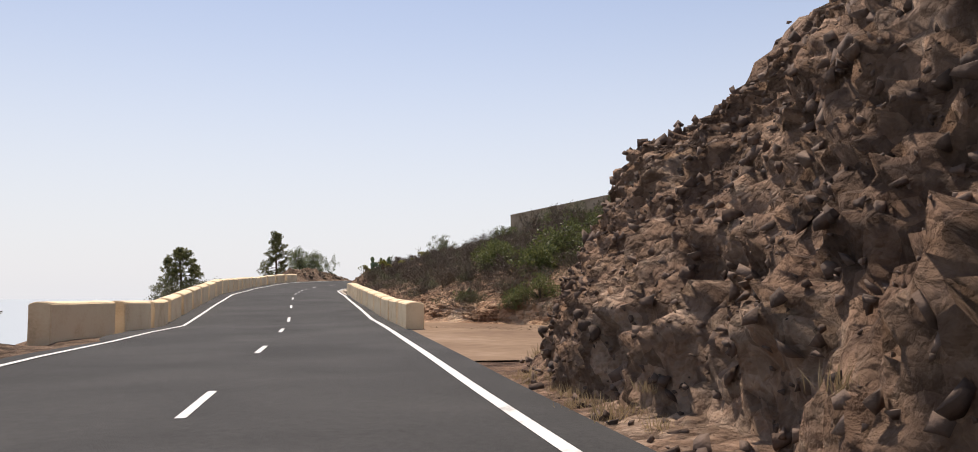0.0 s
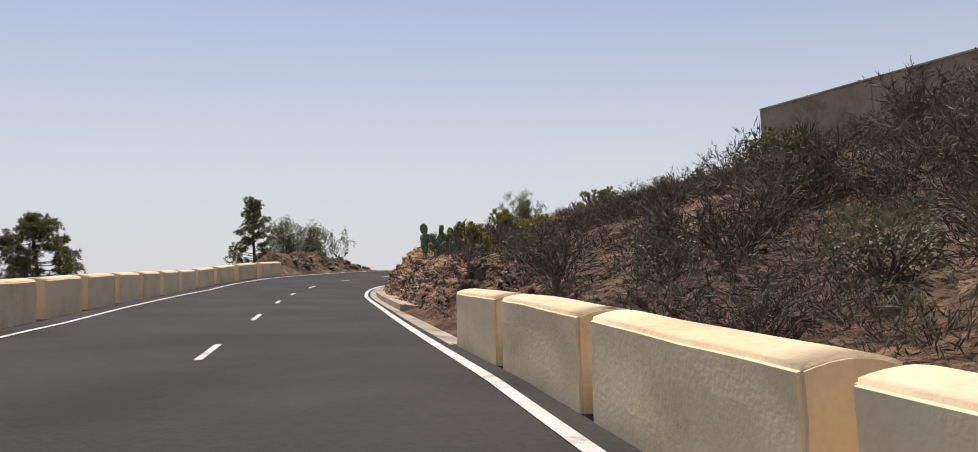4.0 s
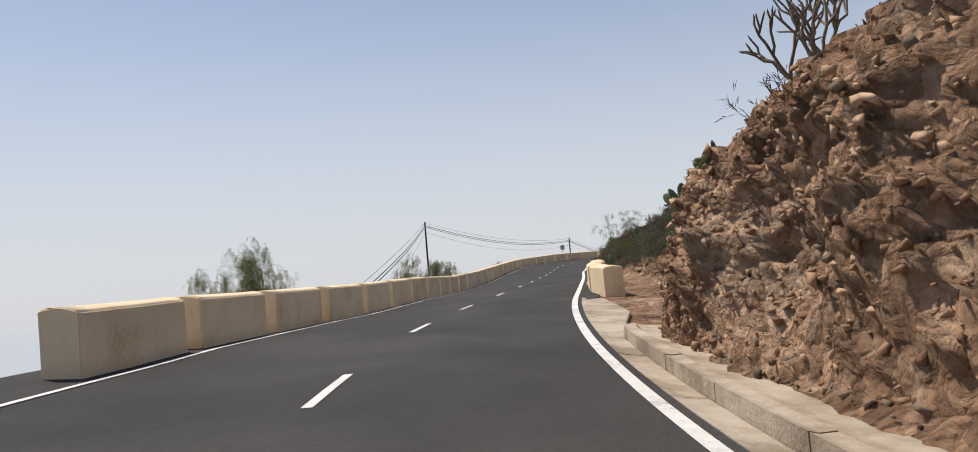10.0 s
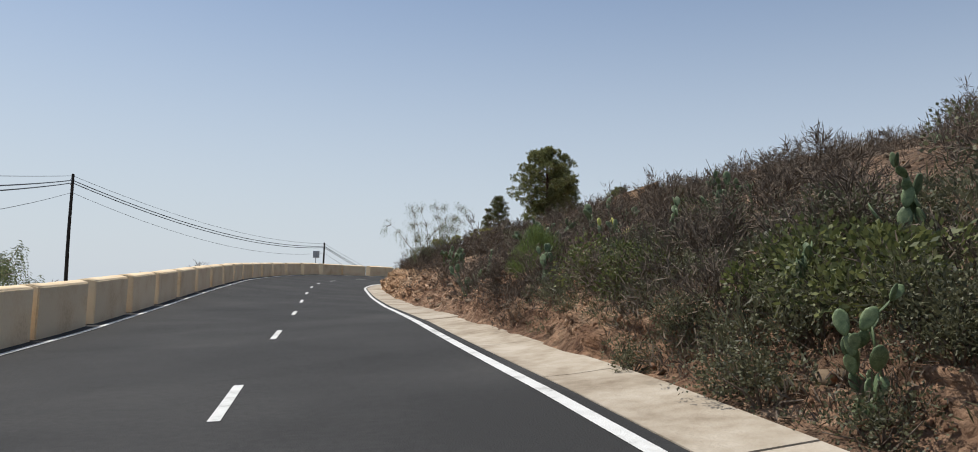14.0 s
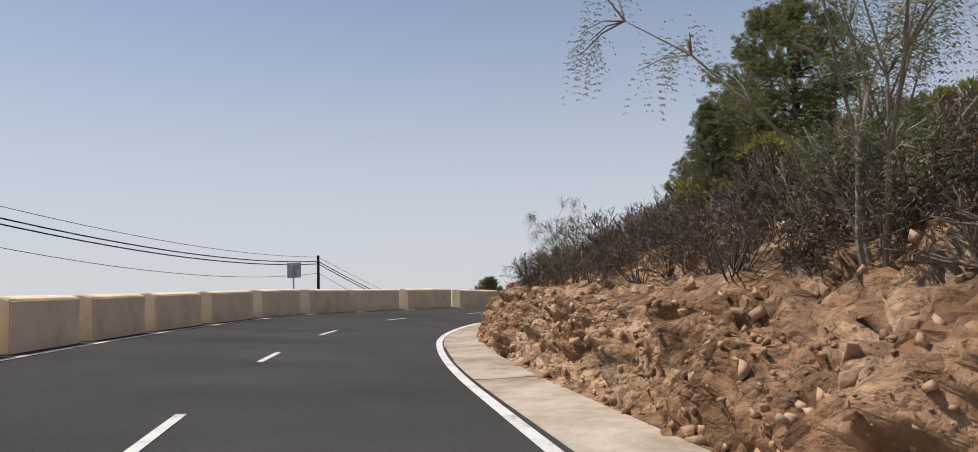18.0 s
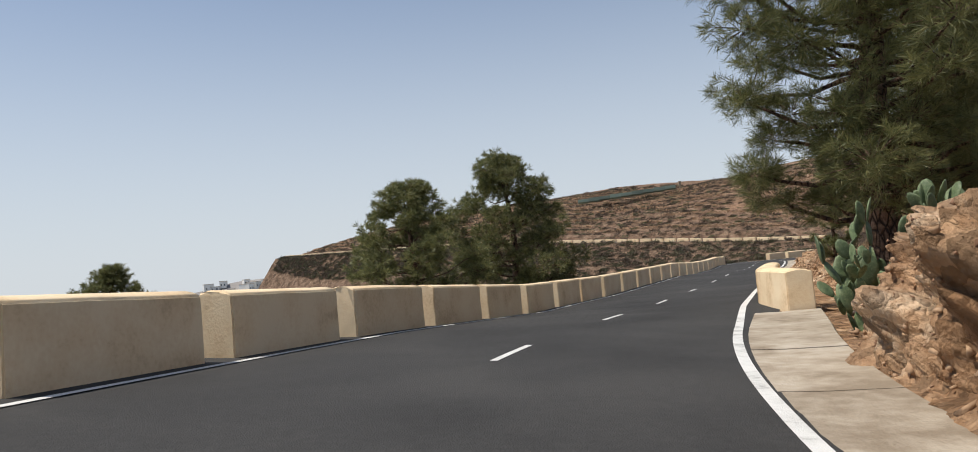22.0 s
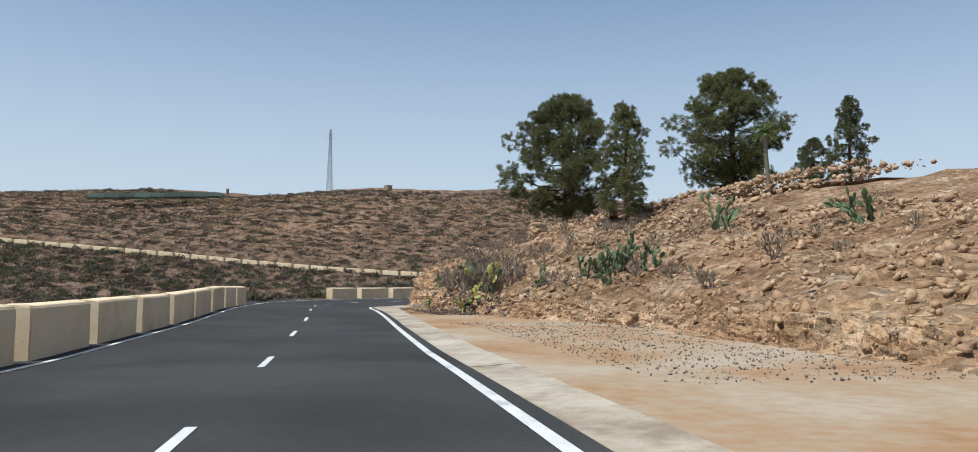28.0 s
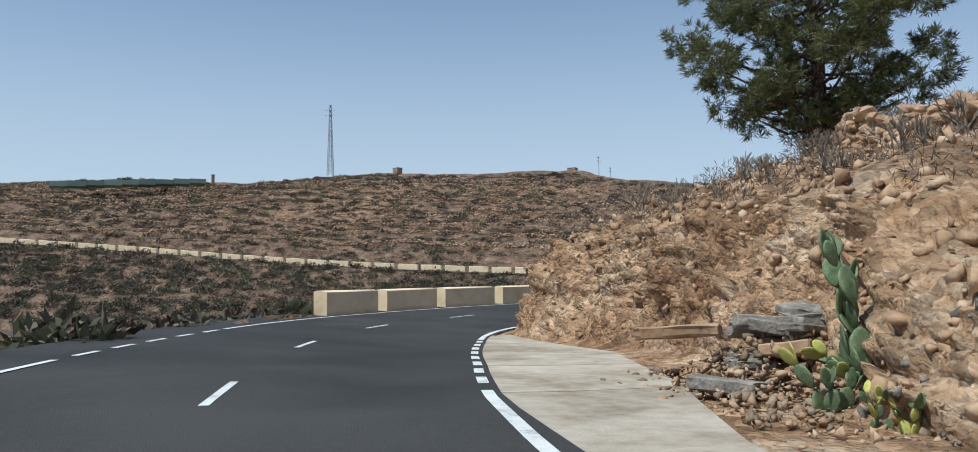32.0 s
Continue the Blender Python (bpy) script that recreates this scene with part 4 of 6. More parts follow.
def pine(k, height=10.0, clear=0.25, spread=0.32, shoots=5, needles=22, cone=0.5, trunk_r=0.2, name="canary_pine", label="Canary pine with long needle tufts and dark rough bark", long=0.3, width=0.03, limbs=5, droop=0.0, whorl_step=0.8):
    """Trunk, whorls of limbs with side shoots, and a brush of long needles on each shoot."""
    root = tagged(new(name), label, "pine tree", "pine trees")
    tr, br, nd = Geo(), Geo(), Geo()
    pts = []
    bend = Vector((random.uniform(-0.05, 0.05), random.uniform(-0.05, 0.05), 0))
    n = 12
    for i in range(n + 1):
        t = i / n
        pts.append(Vector((0, 0, -0.5)) + Vector((bend.x * height * t * t, bend.y * height * t * t, (height + 0.5) * t)) + Vector((math.sin(t * 7 + k) * 0.04, math.cos(t * 6 + k) * 0.04, 0)) * height * 0.15)
    tr.tube(pts, [trunk_r * (1.15 - 1.05 * i / n) + 0.012 for i in range(n + 1)], 12)
    tr.ob("trunk", BARK, root, "dark cracked pine bark", smooth=True)

    def brush(c, d):
        for _ in range(needles):
            v = (d * 0.8 + rnd(0.95)).normalized()
            b = c - d * random.uniform(0, 0.5) * long
            nd.blade(b, b + v * random.uniform(0.6, 1.0) * long + Vector((0, 0, -0.12 * long)), width)

    whorls = max(6, int(height * (1 - clear) / whorl_step))
    for i in range(whorls):
        t = clear + (1 - clear) * (i + random.uniform(-0.3, 0.3)) / whorls
        t = min(0.985, max(clear * 0.9, t))
        f = t * n
        c = pts[int(f)].lerp(pts[min(n, int(f) + 1)], f - int(f))
        u = (t - clear) / (1 - clear)
        reach = height * spread * ((1 - u) ** cone * min(1.0, 0.6 + 1.4 * u)) + 0.35
        az0 = random.uniform(0, 6.28)
        for j in range(random.choice((limbs - 1, limbs, limbs, limbs + 1))):
            az = az0 + j * 6.28 / limbs + random.uniform(-0.4, 0.4)
            ln = reach * random.uniform(0.55, 1.12)
            d = Vector((math.cos(az), math.sin(az), random.uniform(-0.1, 0.3) + 0.6 * u - droop * (1 - u)))
            limb = [c]
            for s in range(5):
                d = (d + rnd(0.18) + Vector((0, 0, 0.09))).normalized()
                limb.append(limb[-1] + d * ln / 5)
            r0 = trunk_r * 0.26 * (1 - 0.6 * u) + 0.008
            br.tube(limb, [r0, r0 * 0.8, r0 * 0.65, r0 * 0.5, r0 * 0.35, r0 * 0.15], 4)
            for s in range(2, 6):
                for _ in range(shoots + (s == 5) * 2):
                    e = cone_dir(d * 0.6 + Vector((0, 0, 0.45)), 0.85)
                    q0 = limb[s].lerp(limb[s - 1], random.random())
                    q = q0 + e * random.uniform(0.15, 0.38) * (0.5 + 0.16 * ln)
                    br.tube([q0, q], [r0 * 0.2 + 0.004, 0.004], 3)
                    brush(q, e)
                    if (q - q0).length > long * 1.1:
                        brush(q0.lerp(q, 0.5), e)
    brush(pts[-1], Vector((0, 0, 1)))
    br.ob("branching", BARK, root)
    nd.ob("needle_crown", NEEDLE, root, "long green needle tufts")
    return root


def cloud_pine(k, height=10.0, clear=0.2, radius=3.6, pads=46, brushes=26, needles=12, long=0.3, width=0.042, pad_r=0.95, trunk_r=0.22, low=0.35, round_top=2.2, sway=0.0):
    """An older pine: limbs that each carry a dense cushion of needle brushes, the cushions filling a domed crown."""
    root = tagged(new("canary_pine"), "Canary pine with dense cushions of long green needles", "pine tree", "pine trees")
    tr, br, nd = Geo(), Geo(), Geo()
    n = 12
    pts = [Vector((math.sin(i * 0.6 + k) * 0.02 * height * i / n, math.cos(i * 0.5 + k) * 0.02 * height * i / n, -0.5 + (height * 0.96 + 0.5) * i / n)) for i in range(n + 1)]
    tr.tube(pts, [trunk_r * (1.2 - 1.0 * i / n) + 0.015 for i in range(n + 1)], 12)
    tr.ob("trunk", BARK, root, "dark cracked pine bark", smooth=True)
    for i in range(pads):
        u = (i + random.random()) / pads
        z = height * (clear + (1 - clear) * u)
        env = radius * min(1.0, low + (u / 0.3) * (1 - low)) * max(0.05, 1 - u ** round_top) ** 0.6
        rr = env * random.uniform(0.35, 1.05)
        az = i * 2.4 + random.uniform(-0.5, 0.5)
        c = Vector((math.cos(az) * rr, math.sin(az) * rr, z))
        zt = max(height * clear * 0.8, z - rr * random.uniform(0.1, 0.45) + sway * rr)
        f = min(n - 0.01, max(0.0, (zt + 0.5) / (height * 0.96 + 0.5) * n))
        foot = pts[int(f)].lerp(pts[int(f) + 1], f - int(f))
        mid = foot.lerp(c, 0.5) + rnd(0.18) - Vector((0, 0, 0.1 * rr))
        r0 = trunk_r * 0.2 * (1.1 - 0.6 * u) + 0.01
        br.tube([foot, foot.lerp(mid, 0.5) + rnd(0.08), mid, mid.lerp(c, 0.6) + rnd(0.08), c], [r0, r0 * 0.85, r0 * 0.7, r0 * 0.5, r0 * 0.25], 5)
        pr = pad_r * random.uniform(0.7, 1.25) * (0.65 + 0.35 * min(1.0, env / radius + 0.2))
        for _ in range(brushes):
            v = rnd().normalized() * random.uniform(0.5, 1.0)
            q = c + Vector((v.x * pr, v.y * pr, v.z * pr * 0.62 + 0.1))
            e = (Vector((v.x, v.y, v.z * 0.6 + 0.5)) + rnd(0.35)).normalized()
            if random.random() < 0.35:
                br.tube([c + (q - c) * 0.3, q], [0.012, 0.006], 3)
            for _ in range(needles):
                w = (e * 0.75 + rnd(0.9)).normalized()
                b = q - e * random.uniform(0, 0.45) * long
                nd.blade(b, b + w * random.uniform(0.6, 1.0) * long - Vector((0, 0, 0.1 * long)), width)
    br.ob("branching", BARK, root)
    nd.ob("needle_crown", NEEDLE, root, "dense green needle cushions")
    return root


def pepper_tree(k, height=3.6, width=2.4, strands=2000, stems=9, splay=0.5, leaf_size=1.0):
    root = tagged(new("pepper_tree"), "pepper tree with thin stems and drooping feathery leaves", "tree", "pepper trees")
    g, lf = Geo(), Geo()
    ends = []
    for _ in range(stems):
        d = cone_dir(Vector((0, 0, 1)), splay)
        pts = [Vector((random.uniform(-0.12, 0.12), random.uniform(-0.12, 0.12), -0.3))]
        for i in range(5):
            d = (d + rnd(0.26) + Vector((d.x, d.y, 0)) * 0.12).normalized()
            pts.append(pts[-1] + d * (height + 0.3) / 5.2)
        g.tube(pts, [w * (0.6 if splay < 0.4 else 1.0) for w in (0.065, 0.055, 0.04, 0.03, 0.02, 0.01)], 6)
        for i in range(2, 6):
            for _ in range(5):
                v = cone_dir(d, 0.95)
                q = pts[i] + v * random.uniform(0.25, width * 0.42)
                g.tube([pts[i], pts[i].lerp(q, 0.5) + Vector((0, 0, 0.06)), q], [0.014, 0.01, 0.005], 3)
                ends += [q, pts[i].lerp(q, 0.7)]
    for _ in range(strands):
        c = random.choice(ends) + rnd(0.16)
        d = Vector((random.uniform(-0.7, 0.7), random.uniform(-0.7, 0.7), random.uniform(-0.1, 0.7)))
        for i in range(random.randint(4, 9)):
            d = (d * 0.74 + Vector((0, 0, -0.3))) + rnd(0.07)
            e = c + d.normalized() * 0.08
            for s in (-1, 1):
                w = d.cross(Vector((0.2, 0.1, 1))).normalized() * s
                lf.blade(c, c + (w * 0.8 + d.normalized() * 0.6) * random.uniform(0.07, 0.12) * leaf_size, 0.026 * leaf_size)
            c = e
    g.ob("branching", PALE_STEM, root)
    lf.ob("foliage", PEPPER, root, "drooping grey-green leaflets")
    return root


def palm(k, height=6.0):
    root = tagged(new("palm_tree"), "tall palm with a rough trunk and arching fronds", "palm tree", "palm trees")
    tr, fr = Geo(), Geo()
    pts = [Vector((0.05 * math.sin(i), 0.04 * i, -0.4 + (height + 0.4) * i / 8)) for i in range(9)]
    tr.tube(pts, [0.3, 0.24, 0.22, 0.22, 0.21, 0.21, 0.22, 0.26, 0.2], 10)
    tr.ob("trunk", PALE_STEM, root, smooth=True)
    for i in range(34):
        az, el = i * 2.4, random.uniform(-0.5, 1.2)
        d = Vector((math.cos(az) * math.cos(el), math.sin(az) * math.cos(el), math.sin(el)))
        p = pts[-1].copy()
        for s in range(9):
            q = p + d * 0.2
            for sd in (-1, 1):
                w = d.cross(Vector((0, 0, 1))).normalized() * sd
                fr.blade(p, p + (w * 0.8 + d * 0.5 + Vector((0, 0, -0.25))) * 0.55 * (1 - 0.07 * s), 0.13)
            d = (d + Vector((0, 0, -0.13))).normalized()
            p = q
    fr.ob("frond_crown", PALM, root, "arching green fronds")
    return root


def boulder_mesh(k, fine, material):
    """An angular block: the hull of scattered points, its edges worn."""
    bm = bmesh.new()
    sx, sy, sz = random.uniform(0.85, 1.25), random.uniform(0.75, 1.05), random.uniform(0.5, 0.85)
    for _ in range(22):
        v = rnd().normalized() * 0.5
        m = max(abs(v.x), abs(v.y), abs(v.z))
        v = v.lerp(v * (0.4 / m), 0.55)
        bm.verts.new((v.x * sx, v.y * sy, v.z * sz))
    r = bmesh.ops.convex_hull(bm, input=bm.verts[:])
    bmesh.ops.delete(bm, geom=[g for g in r["geom_interior"] if isinstance(g, bmesh.types.BMVert)], context='VERTS')
    bmesh.ops.bevel(bm, geom=bm.edges[:], offset=0.016, segments=1, affect='EDGES')
    if fine:
        bmesh.ops.triangulate(bm, faces=bm.faces[:])
        bmesh.ops.subdivide_edges(bm, edges=[e for e in bm.edges if e.calc_length() > 0.12], cuts=1)
        for v in bm.verts:
            v.co += v.co.normalized() * (0.05 * noise.noise(v.co * 4 + Vector((k * 7, 0, 0))) + 0.025 * noise.noise(v.co * 10 + Vector((0, k * 5, 0))))
    me = bpy.data.meshes.new("boulder")
    bm.to_mesh(me)
    bm.free()
    me.materials.append(material)
    return me


BOULDERS = {}


def boulder(place, size, material=STONE, fine=False, flat=1.0, label="rough brown loose stone lying on the bank"):
    key = (material.name, fine)
    if key not in BOULDERS:
        BOULDERS[key] = [boulder_mesh(k, fine, material) for k in range(5)]
    o = new("stone", random.choice(BOULDERS[key]))
    o.matrix_basis = Matrix.Translation(place) @ Euler((random.uniform(-0.3, 0.3), random.uniform(-0.3, 0.3), random.uniform(0, 6.28))).to_matrix().to_4x4() @ Matrix.Diagonal((size, size, size * flat, 1))
    return tagged(o, label, "stone", "loose stones")


kit("dry_bush", twig_bush, 4)
kit("green_bush", lambda k: leafy_bush(k), 4)
kit("olive_bush", lambda k: leafy_bush(k, OLIVE, "grey_green_bush", "grey-green scrubby bush on the slope", "grey-green bushes", 1500, 0.052), 4)
kit("broom", broom, 1)
kit("euphorbia", lambda k: candelabra(k), 4)
kit("bare_euphorbia", lambda k: candelabra(k, name="bare_succulent", label="bare pale-stemmed candelabra succulent shrub", group="bare succulents", leafy=False), 3)
kit("opuntia", lambda k: opuntia(k, 20 + 8 * k), 4)
kit("opuntia_big", lambda k: opuntia(k, 75), 2)
kit("opuntia_tall", lambda k: opuntia(k, 30), 2)
kit("euphorbia_tree", lambda k: candelabra(k, name="euphorbia_tree", label="tree-like succulent shrub with a bare trunk and yellow leaf tufts", levels=5, trunk=0.55), 1)
kit("opuntia_dry", lambda k: opuntia(k, 30, True), 2)
kit("agave", agave, 2)
kit("grass", grass, 3)
kit("pine", lambda k: cloud_pine(k, 9.0, 0.12, 2.5, 52, 34, 18, 0.32, 0.036, pad_r=0.72, low=0.7, round_top=1.3, trunk_r=0.17), 3)
kit("pine_round", lambda k: cloud_pine(k, 10.0, 0.07, 4.0, 88, 46, 24, 0.33, 0.026, pad_r=0.85, low=0.75, round_top=1.9), 2)
kit("pine_mid", lambda k: cloud_pine(k, 9.5, 0.07, 3.2, 84, 46, 30, 0.34, 0.014, 0.85, 0.2, 0.75, 1.6), 2)
kit("pine_umbrella", lambda k: cloud_pine(k, 10.0, 0.26, 4.1, 84, 50, 28, 0.33, 0.026, pad_r=0.95, low=0.55, round_top=2.6, trunk_r=0.26), 2)
kit("pine_near", lambda k: cloud_pine(k, 12.0, 0.18, 3.4, 100, 54, 40, 0.36, 0.011, 0.9, 0.33, 0.6, 2.6, 0.1), 1)
kit("pine_young", lambda k: pine(k, 6.5, 0.1, 0.2, 3, 40, 0.75, 0.09, "young_pine", "young Canary pine with bright long needles", 0.36, 0.016, 4, 0.0, 0.62), 2)
kit("pepper", lambda k: pepper_tree(k), 2)
kit("pepper_open", lambda k: pepper_tree(k, 4.4, 1.7, 1300, 6, 0.22, 0.5), 2)
kit("palm", palm, 1)


def ground_right(a, o, sink=0.05):
    return bank_point(a, o, 0 if o < lerp(a, FOOT) + bank_run(a) else 12) - Vector((0, 0, sink))


def ground_left(a, o, sink=0.05):
    return road(a, -o, left_height(a, o) - sink)


def scatter(name, n, a0, a1, o0, o1, s0, s1, side=1, lean=0.12):
    for _ in range(n):
        a, o = random.uniform(a0, a1), random.uniform(o0, o1)
        if side > 0:
            o += lerp(a, FOOT)
            place = ground_right(a, o)
        else:
            o += lerp(a, LEFT)
            place = ground_left(a, o)
        put(name, place, size=random.uniform(s0, s1), lean=lean)


def quads_of(g):
    """Vertex and quad arrays of a Geo."""
    return np.array(g.v, dtype=np.float32), np.array(g.f, dtype=np.int32)


def stuff(name, pieces, places, material, label, category):
    """Many small pieces joined into one mesh: pieces are (vertices, faces), places are (point, size, turn)."""
    vs, fs, base = [], [], 0
    for p, size, turn in places:
        v, f = random.choice(pieces)
        c, s = math.cos(turn), math.sin(turn)
        rot = np.array([[c, s, 0], [-s, c, 0], [0, 0, 1]], dtype=np.float32)
        vs.append((v * np.array(size, dtype=np.float32)) @ rot + np.array(p, dtype=np.float32))
        fs.append(f + base)
        base += len(v)
    v, f = np.concatenate(vs), np.concatenate(fs)
    me = bpy.data.meshes.new(name)
    k = f.shape[1]
    me.vertices.add(len(v))
    me.vertices.foreach_set("co", v.ravel())
    me.loops.add(f.size)
    me.loops.foreach_set("vertex_index", f.ravel())
    me.polygons.add(len(f))
    me.polygons.foreach_set("loop_start", np.arange(0, f.size, k, dtype=np.int32))
    me.update(calc_edges=True)
    me.materials.append(material)
    return tagged(new(name, me), label, category, kind="stuff")


def stone_piece(k):
    bm = bmesh.new()
    sz = random.uniform(0.45, 0.85)
    for _ in range(8):
        v = rnd().normalized() * 0.5
        v = v.lerp(v * (0.4 / max(abs(v.x), abs(v.y), abs(v.z))), 0.6)
        bm.verts.new((v.x * random.uniform(0.8, 1.2), v.y * random.uniform(0.7, 1.0), v.z * sz))
    r = bmesh.ops.convex_hull(bm, input=bm.verts[:])
    bmesh.ops.triangulate(bm, faces=bm.faces[:])
    bmesh.ops.rotate(bm, cent=(0, 0, 0), matrix=Euler((random.uniform(-1.2, 1.2), random.uniform(-1.2, 1.2), 0)).to_matrix(), verts=bm.verts[:])
    bm.verts.index_update()
    out = (np.array([v.co[:] for v in bm.verts], dtype=np.float32), np.array([[v.index for v in f.verts] for f in bm.faces], dtype=np.int32))
    bm.free()
    return out


random.seed(21)
STONES = [stone_piece(k) for k in range(24)]


def bare(blades, spread, size, width, up=0.6):
    """A loose tuft of blades for far or low scrub."""
    g = Geo()
    for _ in range(blades):
        az, rr = random.uniform(0, 6.28), random.random() ** 0.5 * spread
        p = Vector((math.cos(az) * rr, math.sin(az) * rr, random.uniform(-0.03, 0.5) * (1 - 0.6 * rr / spread)))
        d = (Vector((p.x, p.y, up)) + rnd(0.7)).normalized()
        g.blade(p, p + d * random.uniform(0.5, 1.2) * size, width)
    return quads_of(g)


THICKET = []
for _ in range(4):
    crown_geo, stem_geo = twig_geo(14)
    for geo in (crown_geo, stem_geo):
        THICKET.append(quads_of(geo))
LOW_SCRUB = [bare(150, 0.5, 0.17, 0.016) for _ in range(4)]
FAR_BUSH = [bare(70, 0.5, 0.3, 0.11, 0.3) for _ in range(4)]


def spots(n, a0, a1, o0, o1, s0, s1, side=1, power=1.0, sink=0.02, squash=1.0):
    out = []
    for _ in range(n):
        a, o = random.uniform(a0, a1), random.random()
        o = o0 + (o1 - o0) * o ** power
        s = s0 + (s1 - s0) * random.random() ** 2
        p = ground_right(a, o + lerp(a, FOOT), sink) if side > 0 else ground_left(a, o + lerp(a, LEFT), sink)
        out.append((p, (s, s, s * squash), random.uniform(0, 6.28)))
    return out


# ---- planting, stretch by stretch; o is measured from the bank foot or the block foot ----
random.seed(7)
# scrub slope above the first blocks
scatter("green_bush", 44, 23, 37, 3.2, 12, 1.0, 1.8)
scatter("green_bush", 10, 38, 52, 7, 12, 0.6, 1.0)
scatter("green_bush", 10, 16, 26, 1.5, 6, 1.0, 1.6)
scatter("olive_bush", 34, 26, 62, 0.8, 9, 0.6, 1.1)
scatter("dry_bush", 30, 26, 56, 0.4, 6, 0.8, 1.3)
scatter("agave", 8, 20, 30, 0.0, 3, 0.8, 1.2)
scatter("opuntia", 14, 19.5, 27, -0.3, 0.9, 0.35, 0.55)
scatter("green_bush", 12, 20, 30, 0.3, 2.5, 0.6, 1.0)
# bank before the bend
scatter("dry_bush", 44, 58, 90, 2.0, 10, 0.5, 0.9)
scatter("bare_euphorbia", 16, 62, 84, 3.0, 8, 0.6, 0.9)
scatter("euphorbia", 10, 66, 76, 3.0, 7, 0.7, 1.0)
scatter("olive_bush", 8, 58, 76, 5, 9, 0.6, 1.0)
# top of the red cutting
scatter("dry_bush", 24, 90, 120, 1.2, 7, 0.7, 1.3)
scatter("bare_euphorbia", 14, 86, 118, 1.0, 4, 0.8, 1.5)
scatter("olive_bush", 7, 104, 120, 1.2, 4, 0.6, 1.1)
# slope behind the second blocks
scatter("olive_bush", 30, 128, 150, 0.3, 3.5, 0.8, 1.3)
scatter("olive_bush", 26, 140, 156, 0.0, 1.6, 0.5, 0.9)
scatter("dry_bush", 22, 142, 172, 0.3, 3.4, 0.6, 1.0)
scatter("opuntia", 4, 143, 154, 0.8, 2.4, 0.5, 0.7)
scatter("green_bush", 12, 126, 160, 0.4, 4, 0.7, 1.1)
scatter("euphorbia", 5, 122, 136, 1.6, 6, 0.8, 1.1)
scatter("bare_euphorbia", 26, 124, 142, 0.6, 7, 0.9, 1.5)
scatter("opuntia", 13, 140, 180, 1.5, 12, 0.5, 0.8)
scatter("dry_bush", 14, 150, 157, 0.5, 2.4, 0.6, 0.9)
scatter("olive_bush", 10, 150, 158, 0.6, 3, 0.6, 0.9)
scatter("olive_bush", 16, 144.5, 152, -0.1, 1.2, 0.5, 0.75)
scatter("olive_bush", 16, 162, 186, 2.5, 9, 0.7, 1.2)
# bank of the second bend
scatter("dry_bush", 46, 176, 226, 1.8, 9, 0.8, 1.5)
scatter("bare_euphorbia", 34, 184, 226, 1.6, 7, 0.9, 1.5)
scatter("euphorbia", 8, 184, 200, 3.0, 7, 0.9, 1.3)
scatter("olive_bush", 6, 176, 200, 4.5, 9, 0.7, 1.1)
# beyond the third blocks
scatter("grass", 90, 229, 252, 0.0, 6, 0.8, 1.6)
scatter("dry_bush", 34, 250, 272, 1.6, 8, 0.5, 0.85)
scatter("bare_euphorbia", 46, 286, 325, 1.6, 9, 0.6, 1.1)
scatter("bare_euphorbia", 30, 297.5, 303.5, 0.5, 3.0, 1.0, 1.5)
scatter("opuntia", 4, 292, 297, 1.5, 5, 0.6, 0.9)
scatter("grass", 24, 288, 300, 0.5, 4, 0.8, 1.3)
scatter("opuntia", 5, 276, 296, 8, 12, 0.8, 1.2)
scatter("grass", 30, 252, 300, 0.2, 5, 0.5, 0.9)
scatter("grass", 36, 0, 16, -0.5, 0.2, 0.5, 0.9)
scatter("grass", 14, 60, 68, -0.2, 0.4, 0.3, 0.5)
# left side, below the road
scatter("olive_bush", 34, 30, 92, 1.6, 5, 1.2, 1.9, -1)
scatter("dry_bush", 16, 128, 190, 1.4, 4, 1.0, 1.6, -1)
for a, o, sz in ((14.6, 5.2, 2.2), (15.6, 6.2, 2.4), (17.0, 6.9, 2.4), (18.6, 7.6, 2.2)):
    put("bare_euphorbia", ground_left(a, o), size=sz)
for a, o, sz in ((15.0, 5.8, 1.5), (17.6, 8.0, 1.9), (20.0, 7.6, 1.8)):
    put("dry_bush", ground_left(a, o), size=sz)
for k in range(46):
    y = random.uniform(38, 72)
    put(("olive_bush", "dry_bush", "green_bush")[k % 3], ground_right(y, 25.5 - 0.265 * (y - 38) + random.uniform(-1.2, 0.2)), size=random.uniform(1.3, 2.2))
scatter("bare_euphorbia", 6, 112, 115.5, 0.9, 2.4, 0.7, 1.0, -1)
scatter("opuntia", 7, 99, 106, 1.8, 3.2, 0.55, 0.8, -1)
scatter("green_bush", 6, 308, 330, 4, 12, 1.0, 1.8, -1)
scatter("green_bush", 5, 318, 326, 6, 9, 1.4, 2.2, -1)

